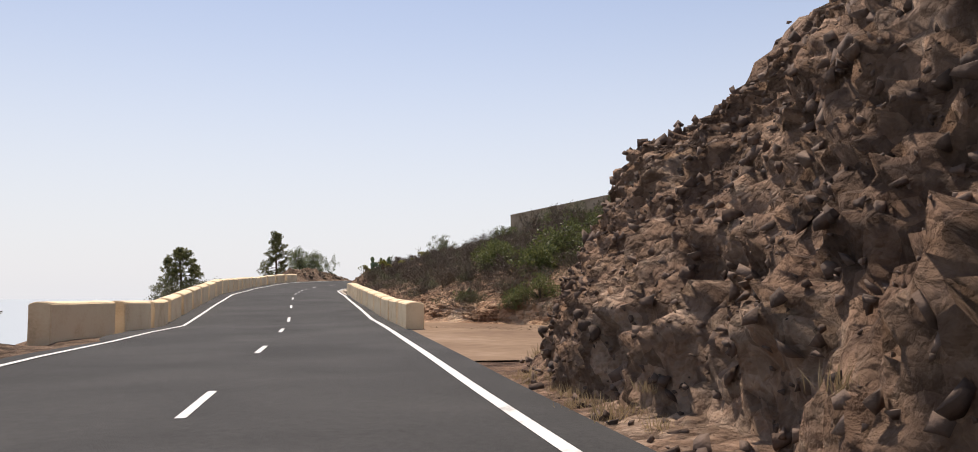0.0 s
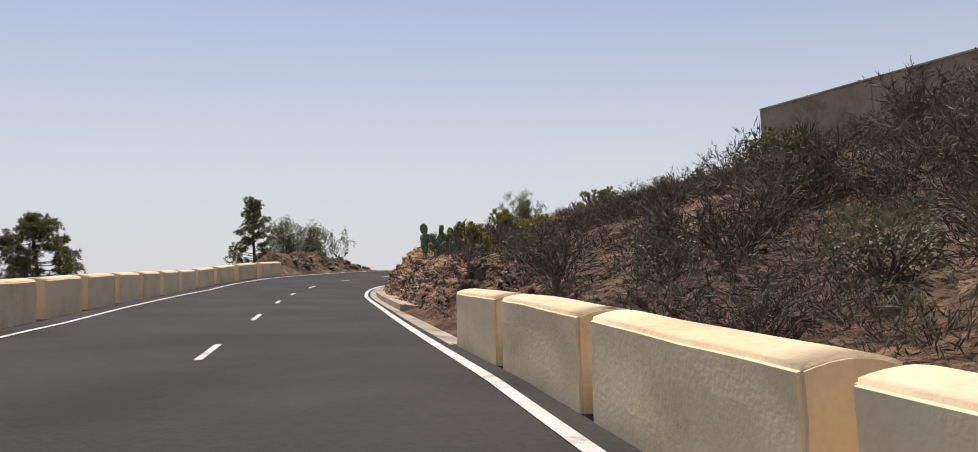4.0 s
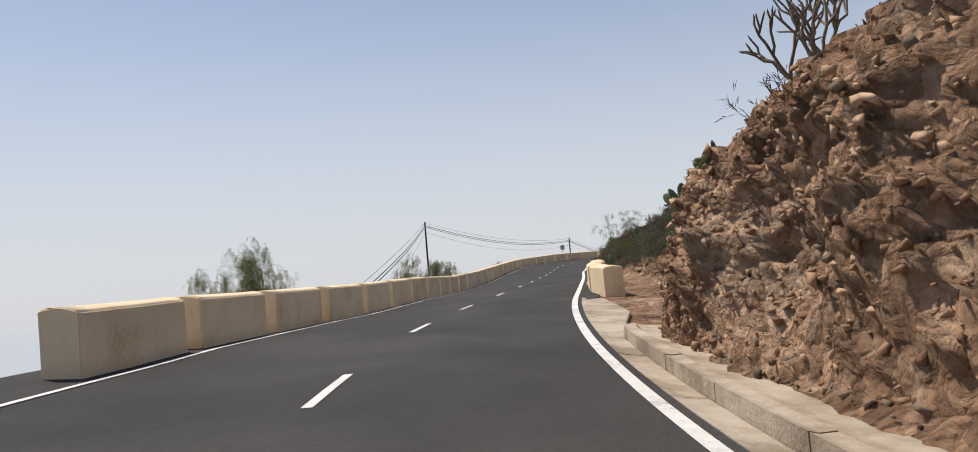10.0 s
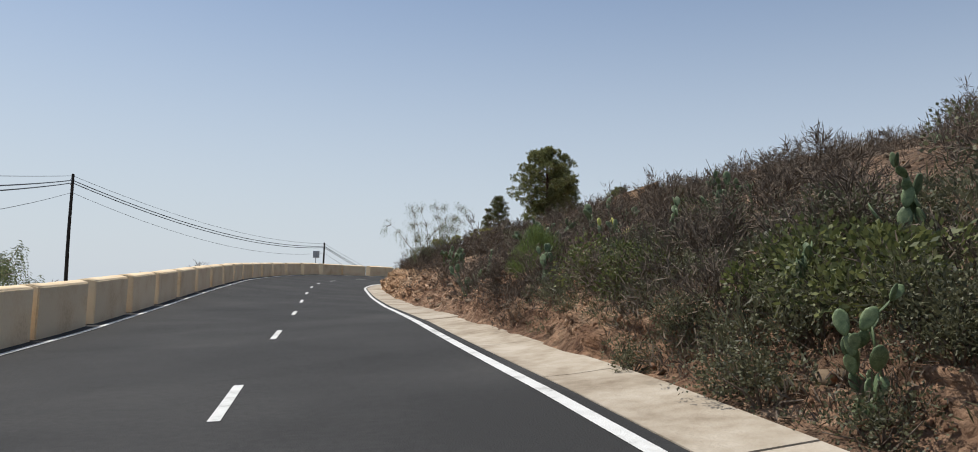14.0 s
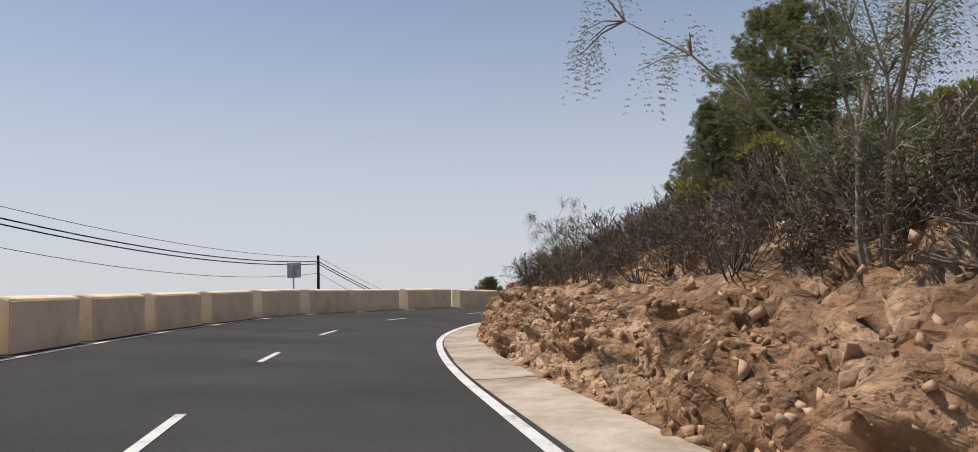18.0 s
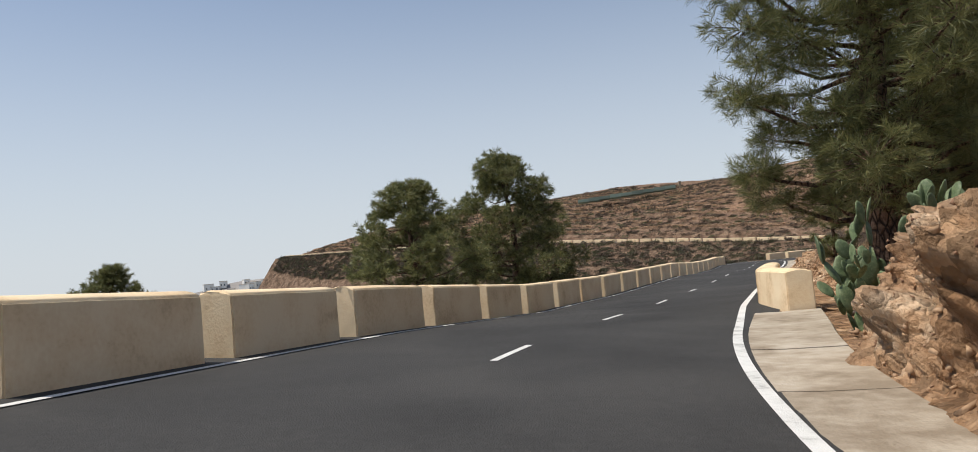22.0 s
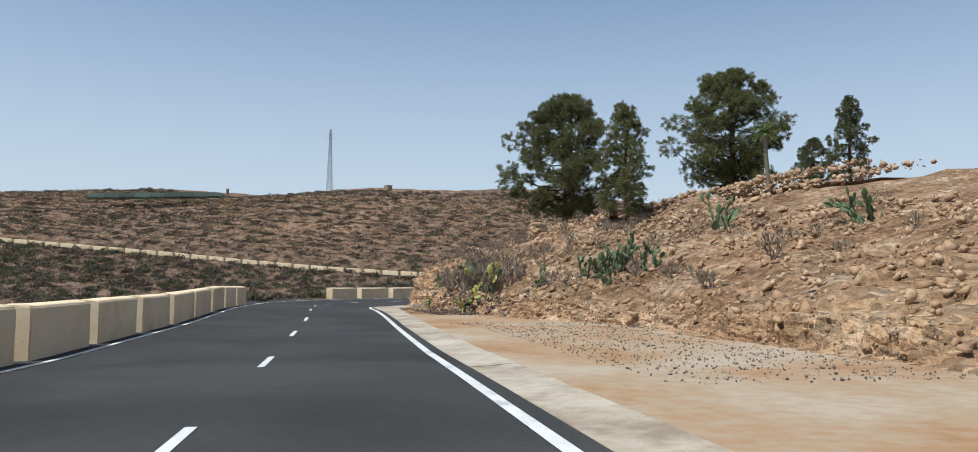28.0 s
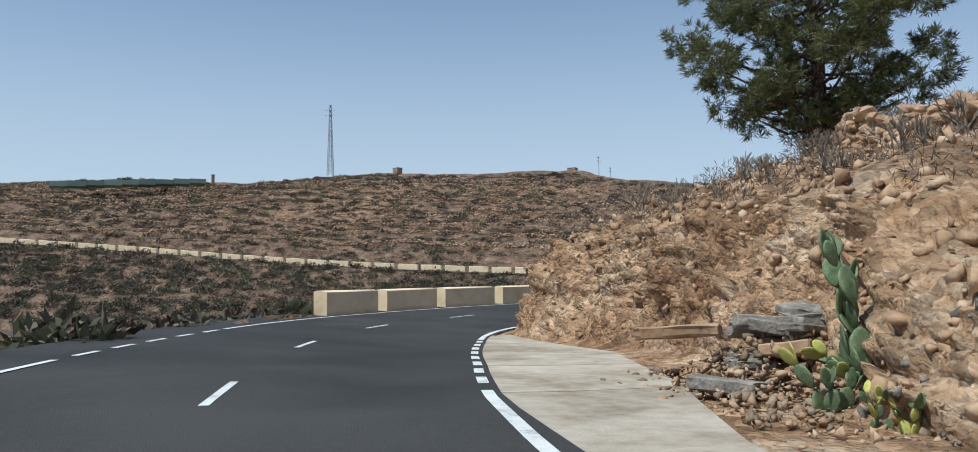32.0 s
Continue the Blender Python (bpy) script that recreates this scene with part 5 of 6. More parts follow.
# single plants that stand out
for a, o, sz, v in ((87.0, 6.5, 1.9, 0), (86.2, 7.2, 1.9, 1)):
    put("opuntia_tall", ground_right(a, o), size=sz, variant=v, label="tall prickly pear cactus with dark flat oval pads")
put("opuntia", ground_right(85.2, 5.1), size=0.5, variant=0)
put("opuntia", ground_right(120.6, 5.8), size=1.0, variant=2)
put("opuntia", ground_right(126.5, 9.0), size=1.1, variant=3)
put("opuntia", ground_right(124.6, 8.4), size=1.0, variant=2)
put("opuntia", ground_right(122.5, 8.0), size=0.9, variant=3)
for a, o, sz, v in ((147.6, 4.5, 0.55, 1), (149.0, 4.9, 0.5, 0), (163.4, 4.35, 0.75, 2), (164.2, 4.8, 0.65, 1), (163.4, 6.2, 0.85, 3), (164.6, 6.6, 0.8, 2), (162.8, 7.9, 0.95, 3), (156.6, 4.9, 0.6, 0), (154.0, 5.6, 0.7, 1)):
    put("opuntia", ground_right(a, o), size=sz, variant=v)
put("opuntia_dry", ground_right(159.4, 7.0), size=0.6, variant=1)
put("opuntia_big", ground_right(229.7, 5.5), size=1.3, variant=0, label="large prickly pear cactus with pale green spotted pads")
put("opuntia", ground_right(230.1, 5.15), size=1.0, variant=3, label="large prickly pear cactus with pale green spotted pads")
put("opuntia", ground_right(229.4, 4.95), size=0.95, variant=2, label="large prickly pear cactus with pale green spotted pads")
put("opuntia_tall", ground_right(228.9, 6.0), size=1.35, variant=1, label="large prickly pear cactus with pale green spotted pads")
for a, o, s, v in ((293.0, 10.4, 0.8, 3), (293.8, 10.9, 0.85, 2), (292.4, 11.2, 0.7, 3), (294.4, 10.2, 0.6, 1), (291.8, 10.2, 0.55, 2)):
    put("opuntia", ground_right(a, o), size=s, variant=v)
put("opuntia_dry", ground_right(298.2, 6.9), size=1.2, variant=0)
put("opuntia_dry", ground_right(297.2, 6.3), size=0.85, variant=1)
put("opuntia_dry", ground_right(306.4, 6.3), size=0.7, variant=1)
put("opuntia", ground_right(306.9, 6.7), size=1.1, variant=0)
put("opuntia_dry", ground_right(305.3, 5.9), size=0.4, variant=0)
put("opuntia", ground_right(304.0, 7.6), size=0.7, variant=1)
put("euphorbia", ground_right(119.6, 5.9), size=1.25, variant=1)
put("euphorbia_tree", ground_right(60.6, 4.75), size=0.88)
put("euphorbia", ground_right(64.5, 6.4), size=1.2, variant=2)
put("euphorbia", ground_right(231.2, 5.4), size=0.7, variant=0)
put("broom", ground_right(157.7, 4.75), size=1.1)
put("agave", ground_right(166.9, 5.4), size=0.9)
put("pepper_open", ground_right(187.0, 5.6), size=0.85, variant=0)
put("pepper_open", ground_right(189.0, 7.4), size=0.7, variant=1)
put("pepper_open", ground_right(112.4, 5.2), size=0.75, variant=1)
put("pepper", ground_right(112.0, 5.8), size=0.75, variant=1)
put("pepper_open", ground_right(208.5, 6.3), size=0.55, variant=0)
put("pepper_open", ground_right(199.0, 5.6), size=0.35, variant=1)
put("pepper", ground_left(103.0, 9.0), size=1.3, variant=0)
put("pepper", ground_left(101.4, 9.0), size=1.2, variant=1)
put("green_bush", ground_left(101.0, 8.0), size=1.6, variant=1)
put("green_bush", ground_left(103.4, 8.0), size=1.5, variant=2)
put("green_bush", ground_left(99.2, 8.8), size=1.6, variant=3)
put("pepper", Vector((45.4, 148.0, 0.6)), size=1.05, variant=1)
put("pepper", Vector((47.6, 150.0, 0.4)), size=1.0, variant=0)
put("pepper", Vector((23.3, 129.0, 1.0)), size=0.9, variant=1)
put("pine_umbrella", ground_right(221.0, 13.8), size=0.74, variant=0)
put("pine_young", ground_right(207.0, 10.8), size=0.5, variant=0)
put("pine_mid", ground_right(212.0, 11.2), size=0.4, variant=1)
put("pine_near", road(234.4, 5.9, 0.0), size=1.0, turn=0.6)
put("pine_mid", ground_right(239.6, 9.6), size=0.95, variant=1)
put("pine_mid", ground_right(244.2, 9.0), size=1.0, variant=0)
put("pine_young", ground_right(248.0, 5.6), size=0.66, variant=1, label="young Canary pine with open whorls of bright needles")
put("pine_young", ground_right(259.2, 7.7), size=0.7, variant=0)
put("pine_young", ground_right(257.6, 6.9), size=0.38, variant=1)
put("pine_mid", ground_right(254.0, 10.0), size=0.7, variant=1)
put("pine_mid", ground_right(261.6, 13.6), size=0.85, variant=0)


def hill_ground(x, y):
    """The bank's level at a place in the plan."""
    k = int(np.argmin((AX - x) ** 2 + (AY - y) ** 2))
    t, a = float(HH[k]), float(AA[k])
    o = math.sin(t) * (x - float(AX[k])) - math.cos(t) * (y - float(AY[k]))
    return road(a, o, bank_height(a, o)).z - 0.15


for x, y, z, s, kind, v in ((194.2, 117.2, 10.0, 1.22, "pine_umbrella", 1), (179.0, 123.5, 8.4, 0.82, "pine", 2), (187.5, 106.0, 11.0, 1.18, "pine_umbrella", 0), (197.0, 113.0, 11.0, 0.6, "pine", 0), (181.7, 103.8, 12.6, 0.46, "pine_round", 0), (179.0, 103.2, 12.4, 0.74, "pine", 1), (157.9, 115.4, 10.6, 0.5, "pine_round", 1)):
    put(kind, Vector((x, y, min(z, hill_ground(x, y)))), size=s, variant=v)
put("palm", Vector((153.6, 117.8, hill_ground(153.6, 117.8))), size=0.75)
put("palm", Vector((175.0, 116.1, hill_ground(175.0, 116.1))), size=0.55)
# pines below the road on the left
for x, y, top, s, kind, v in ((-5.9, 119.6, 9.0, 0.95, "pine", 0), (-13.5, 85.5, 5.1, 0.7, "pine_round", 1), (132.2, 167.2, 10.8, 1.0, "pine_round", 0), (127.6, 171.2, 9.3, 0.95, "pine_round", 1), (133.2, 187.0, 7.2, 0.8, "pine_round", 0)):
    h = {"pine": 9.2, "pine_round": 10.2}[kind] * s
    put(kind, Vector((x, y, top - h)), size=s, variant=v)

# ---- stones ----
random.seed(11)
DARK_STONE = mixed("dark_stone", [(0.06, 0.042, 0.033), (0.12, 0.08, 0.06), (0.22, 0.155, 0.118)], 1.3, 0.95, 0.7, 9.0)
RED_STONE = mixed("red_stone", [(0.15, 0.078, 0.048), (0.3, 0.175, 0.105), (0.47, 0.32, 0.21)], 1.2, 0.95, 0.7, 9.0)
TAN_STONE = mixed("tan_rubble", [(0.25, 0.15, 0.085), (0.42, 0.27, 0.16), (0.58, 0.42, 0.28)], 0.6, 0.95, 0.5, 12.0)


def stones(n, a0, a1, o0, o1, s0, s1, material=STONE, flat=1.0):
    for _ in range(n):
        a, o = random.uniform(a0, a1), random.uniform(o0, o1)
        s = s0 + (s1 - s0) * random.random() ** 2
        boulder(ground_right(a, o + lerp(a, FOOT), -0.1 * s), s, material, s > 0.35, flat)


for _ in range(46):
    a, u = random.uniform(95, 106.5), random.uniform(0.5, 3.4)
    s = random.uniform(0.25, 0.75)
    boulder(ground_left(a, u + lerp(a, LEFT), -0.12 * s), s, STONE, True, 0.85, "dark rough boulder on the roadside mound")
stones(24, 10, 24, -0.6, 1.5, 0.1, 0.35)
stones(30, 56, 92, 0.2, 5, 0.15, 0.6)
stones(25, 148, 180, 0.1, 10, 0.15, 0.5)
stones(50, 180, 228, 0.0, 3, 0.12, 0.42, TAN_STONE)
stones(40, 250, 298, 0.0, 5, 0.12, 0.55)
stones(46, 280, 330, 3, 14, 0.25, 0.7, TAN_STONE)

# ---- small rubble and low scrub, uncountable ----
rubble = "small loose stones strewn over the bank"
stuff("rubble", STONES, spots(1500, -10, 22, -0.4, 4.5, 0.04, 0.25, power=1.3, sink=-0.02), DARK_STONE, rubble, "rubble")
stuff("rubble", STONES, spots(3000, 53, 92, -0.1, 7, 0.03, 0.18, power=1.5, sink=-0.02), STONE, rubble, "rubble")
stuff("rubble", STONES, spots(1500, 92, 125, -0.1, 3.5, 0.03, 0.2, power=1.5, sink=-0.02), STONE, rubble, "rubble")
stuff("rubble", STONES, spots(2600, 122, 182, 0.0, 24, 0.05, 0.36, power=1.2, sink=-0.02), STONE, rubble, "rubble")
stuff("rubble", STONES, spots(2600, 178, 230, -0.1, 5, 0.03, 0.22, power=1.4, sink=-0.02), TAN_STONE, rubble, "rubble")
stuff("rubble", STONES, spots(2600, 228, 274, -0.4, 8, 0.03, 0.26, power=1.6, sink=-0.02), TAN_STONE, rubble, "rubble")
stuff("rubble", STONES, spots(8000, 274, 345, 0.0, 13, 0.04, 0.42, power=0.9, sink=-0.04), TAN_STONE, "tan stones heaped on the hillside", "rubble")
stuff("gravel", STONES, spots(3000, 274, 290, -4.5, 0.5, 0.015, 0.07, sink=-0.08), SLATE, "fine grey gravel on the lay-by", "gravel")
stuff("gravel", STONES, spots(1500, 18, 24.5, -6.0, 0.3, 0.01, 0.07, sink=-0.03), STONE, "small stones on the sandy lay-by", "gravel")
stuff("rubble", STONES, spots(700, 92, 108, 0.7, 6, 0.08, 0.5, -1, sink=-0.05), STONE, "dark stones on the roadside mound", "rubble")


def face_spots(n, a0, a1, s0, s1):
    """Stones bedded in the cut face, from its foot to its top."""
    out = []
    for _ in range(n):
        a = random.uniform(a0, a1)
        s = s0 + (s1 - s0) * random.random() ** 3
        p = ground_right(a, lerp(a, FOOT) + bank_run(a) * random.random(), 0.0)
        out.append((p, (s, s, s), random.uniform(0, 6.28)))
    return out


bedded = "stones bedded in the face of the cutting"
for n, a0, a1, s0, s1, stone in ((7000, -4, 15, 0.04, 0.26, DARK_STONE), (3200, 54, 88, 0.03, 0.17, DARK_STONE), (6000, 86, 121, 0.03, 0.17, RED_STONE), (1400, 86, 121, 0.03, 0.2, TAN_STONE),
                              (1600, 121, 180, 0.03, 0.16, RED_STONE), (3400, 178, 230, 0.02, 0.14, TAN_STONE), (2000, 178, 230, 0.02, 0.13, RED_STONE), (2600, 246, 330, 0.03, 0.2, TAN_STONE)):
    stuff("bedded_stones", STONES, face_spots(n, a0, a1, s0, s1), stone, bedded, "rubble")
scrub = "low dry scrub of thin twigs covering the slope"
stuff("low_scrub", LOW_SCRUB, spots(900, 26, 66, 0.3, 13, 0.7, 1.4, power=0.8), SCRUBBY, scrub, "scrub")
stuff("low_scrub", LOW_SCRUB, spots(420, 56, 122, 1.8, 14, 0.6, 1.3), SCRUBBY, scrub, "scrub")
stuff("low_scrub", LOW_SCRUB, spots(900, 121, 184, 0.4, 28, 0.7, 1.5), SCRUBBY, scrub, "scrub")
stuff("low_scrub", LOW_SCRUB, spots(420, 180, 230, 1.8, 12, 0.7, 1.4), SCRUBBY, scrub, "scrub")
stuff("low_scrub", LOW_SCRUB, spots(420, 232, 274, 1.2, 16, 0.7, 1.4), SCRUBBY, scrub, "scrub")
stuff("low_scrub", LOW_SCRUB, spots(1000, 250, 273, 1.2, 8, 0.5, 0.95), SCRUBBY, scrub, "scrub")
stuff("low_scrub", LOW_SCRUB, spots(280, 290, 345, 1.5, 13, 0.7, 1.5), SCRUBBY, scrub, "scrub")
stuff("low_scrub", LOW_SCRUB, spots(160, 92, 112, 1.6, 6, 0.6, 1.2, -1), SCRUBBY, scrub, "scrub")
thicket = "dense grey-brown thicket of dry leafless bushes"
for n, a0, a1, o0, o1, s0, s1 in ((110, 26, 56, 4, 13, 0.8, 1.4), (150, 122, 180, 3, 24, 0.9, 1.6), (110, 148, 186, 2.5, 14, 0.8, 1.3), (130, 182, 216, 0.9, 4.5, 0.7, 1.1), (60, 232, 284, 7, 18, 0.7, 1.3), (60, 58, 92, 2.2, 9, 0.5, 0.9), (50, 121.5, 131, -0.4, 5, 0.5, 0.9)):
    stuff("dry_thicket", THICKET, spots(n, a0, a1, o0, o1, s0, s1), SCRUBBY, thicket, "bushes")
stuff("rubble", STONES, spots(1600, 295.5, 301.5, -1.0, 1.0, 0.03, 0.2, sink=-0.03), DARK_STONE, "dark grey broken stones at the foot of the slope", "rubble")
stuff("scree", STONES, spots(2200, 300, 345, 8, 26, 0.12, 0.6, sink=-0.05), TAN_STONE, "slope of broken tan rock below the pines", "rubble")
green = "low grey-green scrub on the slope"
stuff("green_scrub", LOW_SCRUB, spots(220, 24, 54, 0.3, 12, 0.7, 1.2), OLIVE, green, "scrub")
stuff("green_scrub", LOW_SCRUB, spots(240, 126, 156, 0.2, 4.0, 0.7, 1.2), OLIVE, green, "scrub")
stuff("low_scrub", LOW_SCRUB, spots(260, 140, 160, 0.0, 2.6, 0.6, 1.0), SCRUBBY, scrub, "scrub")
stuff("green_scrub", LOW_SCRUB, spots(100, 140, 156, 0.0, 2.0, 0.5, 0.9), OLIVE, green, "scrub")
stuff("rubble", STONES, spots(700, 293, 306, -0.2, 3, 0.03, 0.22, sink=-0.03), SLATE, "grey broken stones below the slope", "rubble")
stuff("rubble", STONES, spots(1300, 121.5, 129, -1.3, 3.0, 0.03, 0.26, sink=-0.04), TAN_STONE, "broken orange stones beside the road", "rubble")
stuff("low_scrub", LOW_SCRUB, spots(190, 121.5, 130, -1.0, 3.5, 0.6, 1.1), SCRUBBY, scrub, "scrub")


# ---- things beside the road ----
def box(bm, m, sx, sy, sz, bevel=0.0):
    r = bmesh.ops.create_cube(bm, size=1.0, matrix=m @ Matrix.Diagonal((sx, sy, sz, 1)))
    if bevel:
        es = {e for v in r["verts"] for e in v.link_edges}
        bmesh.ops.bevel(bm, geom=list(es), offset=bevel, segments=2, affect='EDGES')


def power_pole(x, y, z0, z1, label):
    root = tagged(new("power_pole"), label, "power pole", "power poles")
    g = Geo()
    n = 8
    g.tube([Vector((x + 0.02 * math.sin(i), y, z0 - 0.5 + (z1 - z0 + 0.5) * i / n)) for i in range(n + 1)], [0.13 - 0.045 * i / n for i in range(n + 1)], 10)
    g.tube([Vector((x, y, z1)), Vector((x, y, z1 + 0.03))], [0.085, 0.02], 10)
    g.ob("post", TIMBER, root, smooth=True)
    for k in range(3):
        c = Geo()
        zz = z1 - 0.35 - 0.3 * k
        c.tube([Vector((x - 0.16, y - 0.05, zz)), Vector((x + 0.16, y + 0.05, zz))], [0.025, 0.025], 6)
        c.ob("bracket", STEEL, root)


def wire(p, q, sag, r, label="black overhead cable slung between poles"):
    g = Geo()
    n = 24
    g.tube([Vector(p).lerp(Vector(q), i / n) - Vector((0, 0, sag * 4 * (i / n) * (1 - i / n))) for i in range(n + 1)], [r] * (n + 1), 5)
    tagged(g.ob("overhead_wire", WIRE, smooth=True), label, "cable", "overhead cables")


power_pole(67.6, 173.2, 1.0, 9.78, "dark timber power pole beyond the guard blocks")
power_pole(106.6, 185.1, 0.0, 8.07, "dark timber power pole beyond the guard blocks")
power_pole(26.5, 128.5, -4.0, 2.3, "dark timber power pole low on the slope")
power_pole(141.0, 190.0, -6.0, 1.5, "dark timber power pole low on the slope")
P0, P1, P2, P3 = (26.5, 128.5, 2.4), (67.6, 173.2, 9.4), (106.6, 185.1, 7.7), (141.0, 190.0, 1.2)
for p, q, sag in ((P0, P1, 0.2), (P1, P2, 1.0), (P2, P3, 0.5)):
    for dz, r, ds in ((0.28, 0.012, 0.0), (0.0, 0.028, 0.12), (-0.16, 0.028, 0.16), (-0.75, 0.012, 0.35)):
        wire((p[0], p[1], p[2] + dz), (q[0], q[1], q[2] + dz), sag + ds, r)


def road_sign(place, turn, w, h, top, label, dark=False):
    root = tagged(new("road_sign"), label, "road sign", "road signs")
    m = Matrix.Translation(place) @ Matrix.Rotation(turn, 4, 'Z')
    bm = bmesh.new()
    box(bm, m @ Matrix.Translation((0, 0, top - h / 2)), w, 0.02, h, 0.006)
    plate = part("plate", bm, mat("sign_back_dark", (0.02, 0.028, 0.045), 0.5) if dark else STEEL, root)
    bm = bmesh.new()
    for s in (-1, 1):
        box(bm, m @ Matrix.Translation((0, -0.022, top - h / 2 + s * h * 0.28)), w * 0.94, 0.018, 0.035, 0.003)
    part("stiffener", bm, STEEL if not dark else TIMBER, plate)
    bm = bmesh.new()
    box(bm, m @ Matrix.Translation((0, -0.05, (top - 0.6) / 2 - 0.05)), 0.06, 0.035, top + 0.5, 0.006)
    part("post", bm, STEEL if not dark else TIMBER, root)


road_sign(Vector((91.0, 173.3, 3.4)), road_turn(212) - math.pi / 2, 0.62, 0.6, 2.95, "grey metal back of a square road sign on a post")
road_sign(road(113.4, -3.9), road_turn(111.6) - math.pi / 2, 0.34, 0.36, 0.8, "small dark square marker sign on a short post", True)

# ---- wall with railings above the first slope ----
PLASTER = mixed("ochre_plaster", [(0.2, 0.15, 0.1), (0.3, 0.23, 0.155), (0.36, 0.28, 0.2)], 0.8, 0.9, 0.3, 14.0)
WHITE = mixed("white_panel", [(0.5, 0.49, 0.46), (0.62, 0.61, 0.58)], 2.0, 0.6, 0.05)
villa = tagged(new("garden_wall"), "ochre plastered garden wall with pale railing panels above the slope", "wall")
TOPS = [(17.24, 71.03, 7.6), (21.11, 56.43, 7.87), (24.3, 44.4, 8.0), (26.07, 37.74, 8.25), (30.0, 23.0, 8.9)]
for (p, q) in zip(TOPS[:-1], TOPS[1:]):
    p, q = Vector(p), Vector(q)
    n = max(1, round((q - p).length / 5))
    for i in range(n):
        u, v = p.lerp(q, i / n), p.lerp(q, (i + 1) / n)
        d = v - u
        turn = math.atan2(d.y, d.x)
        bm = bmesh.new()
        box(bm, Matrix.Translation(((u + v) / 2) - Vector((0, 0, 1.6))) @ Matrix.Rotation(turn, 4, 'Z') @ Matrix.Rotation(-math.atan2(d.z, d.xy.length), 4, 'Y'), d.length - 0.01, 0.28, 3.2, 0.02)
        part("wall_panel", bm, PLASTER, villa)
        bm = bmesh.new()
        box(bm, Matrix.Translation((u + v) / 2 + Vector((0, 0, 0.03))) @ Matrix.Rotation(turn, 4, 'Z') @ Matrix.Rotation(-math.atan2(d.z, d.xy.length), 4, 'Y'), d.length - 0.01, 0.36, 0.07, 0.01)
        part("coping", bm, CONCRETE, villa)
for y0, y1 in ((54.0, 55.8), (47.6, 49.8), (42.0, 44.0), (37.7, 39.8), (30, 32)):
    def on(y):
        for p, q in zip(TOPS[:-1], TOPS[1:]):
            if q[1] <= y <= p[1]:
                return Vector(p).lerp(Vector(q), (p[1] - y) / (p[1] - q[1]))
        return Vector(TOPS[0])
    u, v = on(y1), on(y0)
    d = v - u
    m = Matrix.Translation((u + v) / 2 + Vector((0, 0, 0.36))) @ Matrix.Rotation(math.atan2(d.y, d.x), 4, 'Z')
    bm = bmesh.new()
    box(bm, m, d.length, 0.03, 0.5, 0.004)
    pan = part("railing_panel", bm, WHITE, villa, "pale railing panel")
    bm = bmesh.new()
    for s in (-1, 0, 1):
        box(bm, m @ Matrix.Translation((s * d.length / 2, 0.03, 0)), 0.05, 0.05, 0.64, 0.004)
    part("railing_post", bm, STEEL, pan)

# ---- terrace walls on the hill by the pines ----
for z, x0, y0, x1, y1 in ((16.6, 165.4, 107.6, 152.0, 96.0), (15.6, 166.0, 108.8, 152.6, 97.2)):
    d = Vector((x1 - x0, y1 - y0, 0))
    bm = bmesh.new()
    box(bm, Matrix.Translation(((x0 + x1) / 2, (y0 + y1) / 2, z - 2.4)) @ Matrix.Rotation(math.atan2(d.y, d.x), 4, 'Z'), d.length, 0.5, 4.8, 0.03)
    tagged(part("terrace_wall", bm, CONCRETE), "stepped ochre terrace wall on the hill", "wall", "terrace walls")

# ---- dry-stone wall and slab pile at the last bend ----
random.seed(5)
wall = tagged(new("dry_stone_wall"), "rough dry-stone wall of tan boulders on the slope", "stone wall")
BOULDERS[("tan", True)] = [boulder_mesh(k + 20, True, TAN_STONE) for k in range(5)]
for i in range(34):
    for j in range(3):
        a, o = 312 + 0.46 * i + random.uniform(-0.08, 0.08) + 0.22 * (j % 2), 12.6 + 0.04 * i
        st = new("wall_stone", random.choice(BOULDERS[("tan", True)]))
        st.parent = wall
        s = random.uniform(0.38, 0.62)
        st.matrix_basis = Matrix.Translation(ground_right(a, o, 0) + Vector((0, 0, 0.02 + 0.28 * j))) @ Euler((rnd(0.5).x, rnd(0.5).y, random.uniform(0, 6.28))).to_matrix().to_4x4() @ Matrix.Diagonal((s, s * 0.9, s * 0.85, 1))


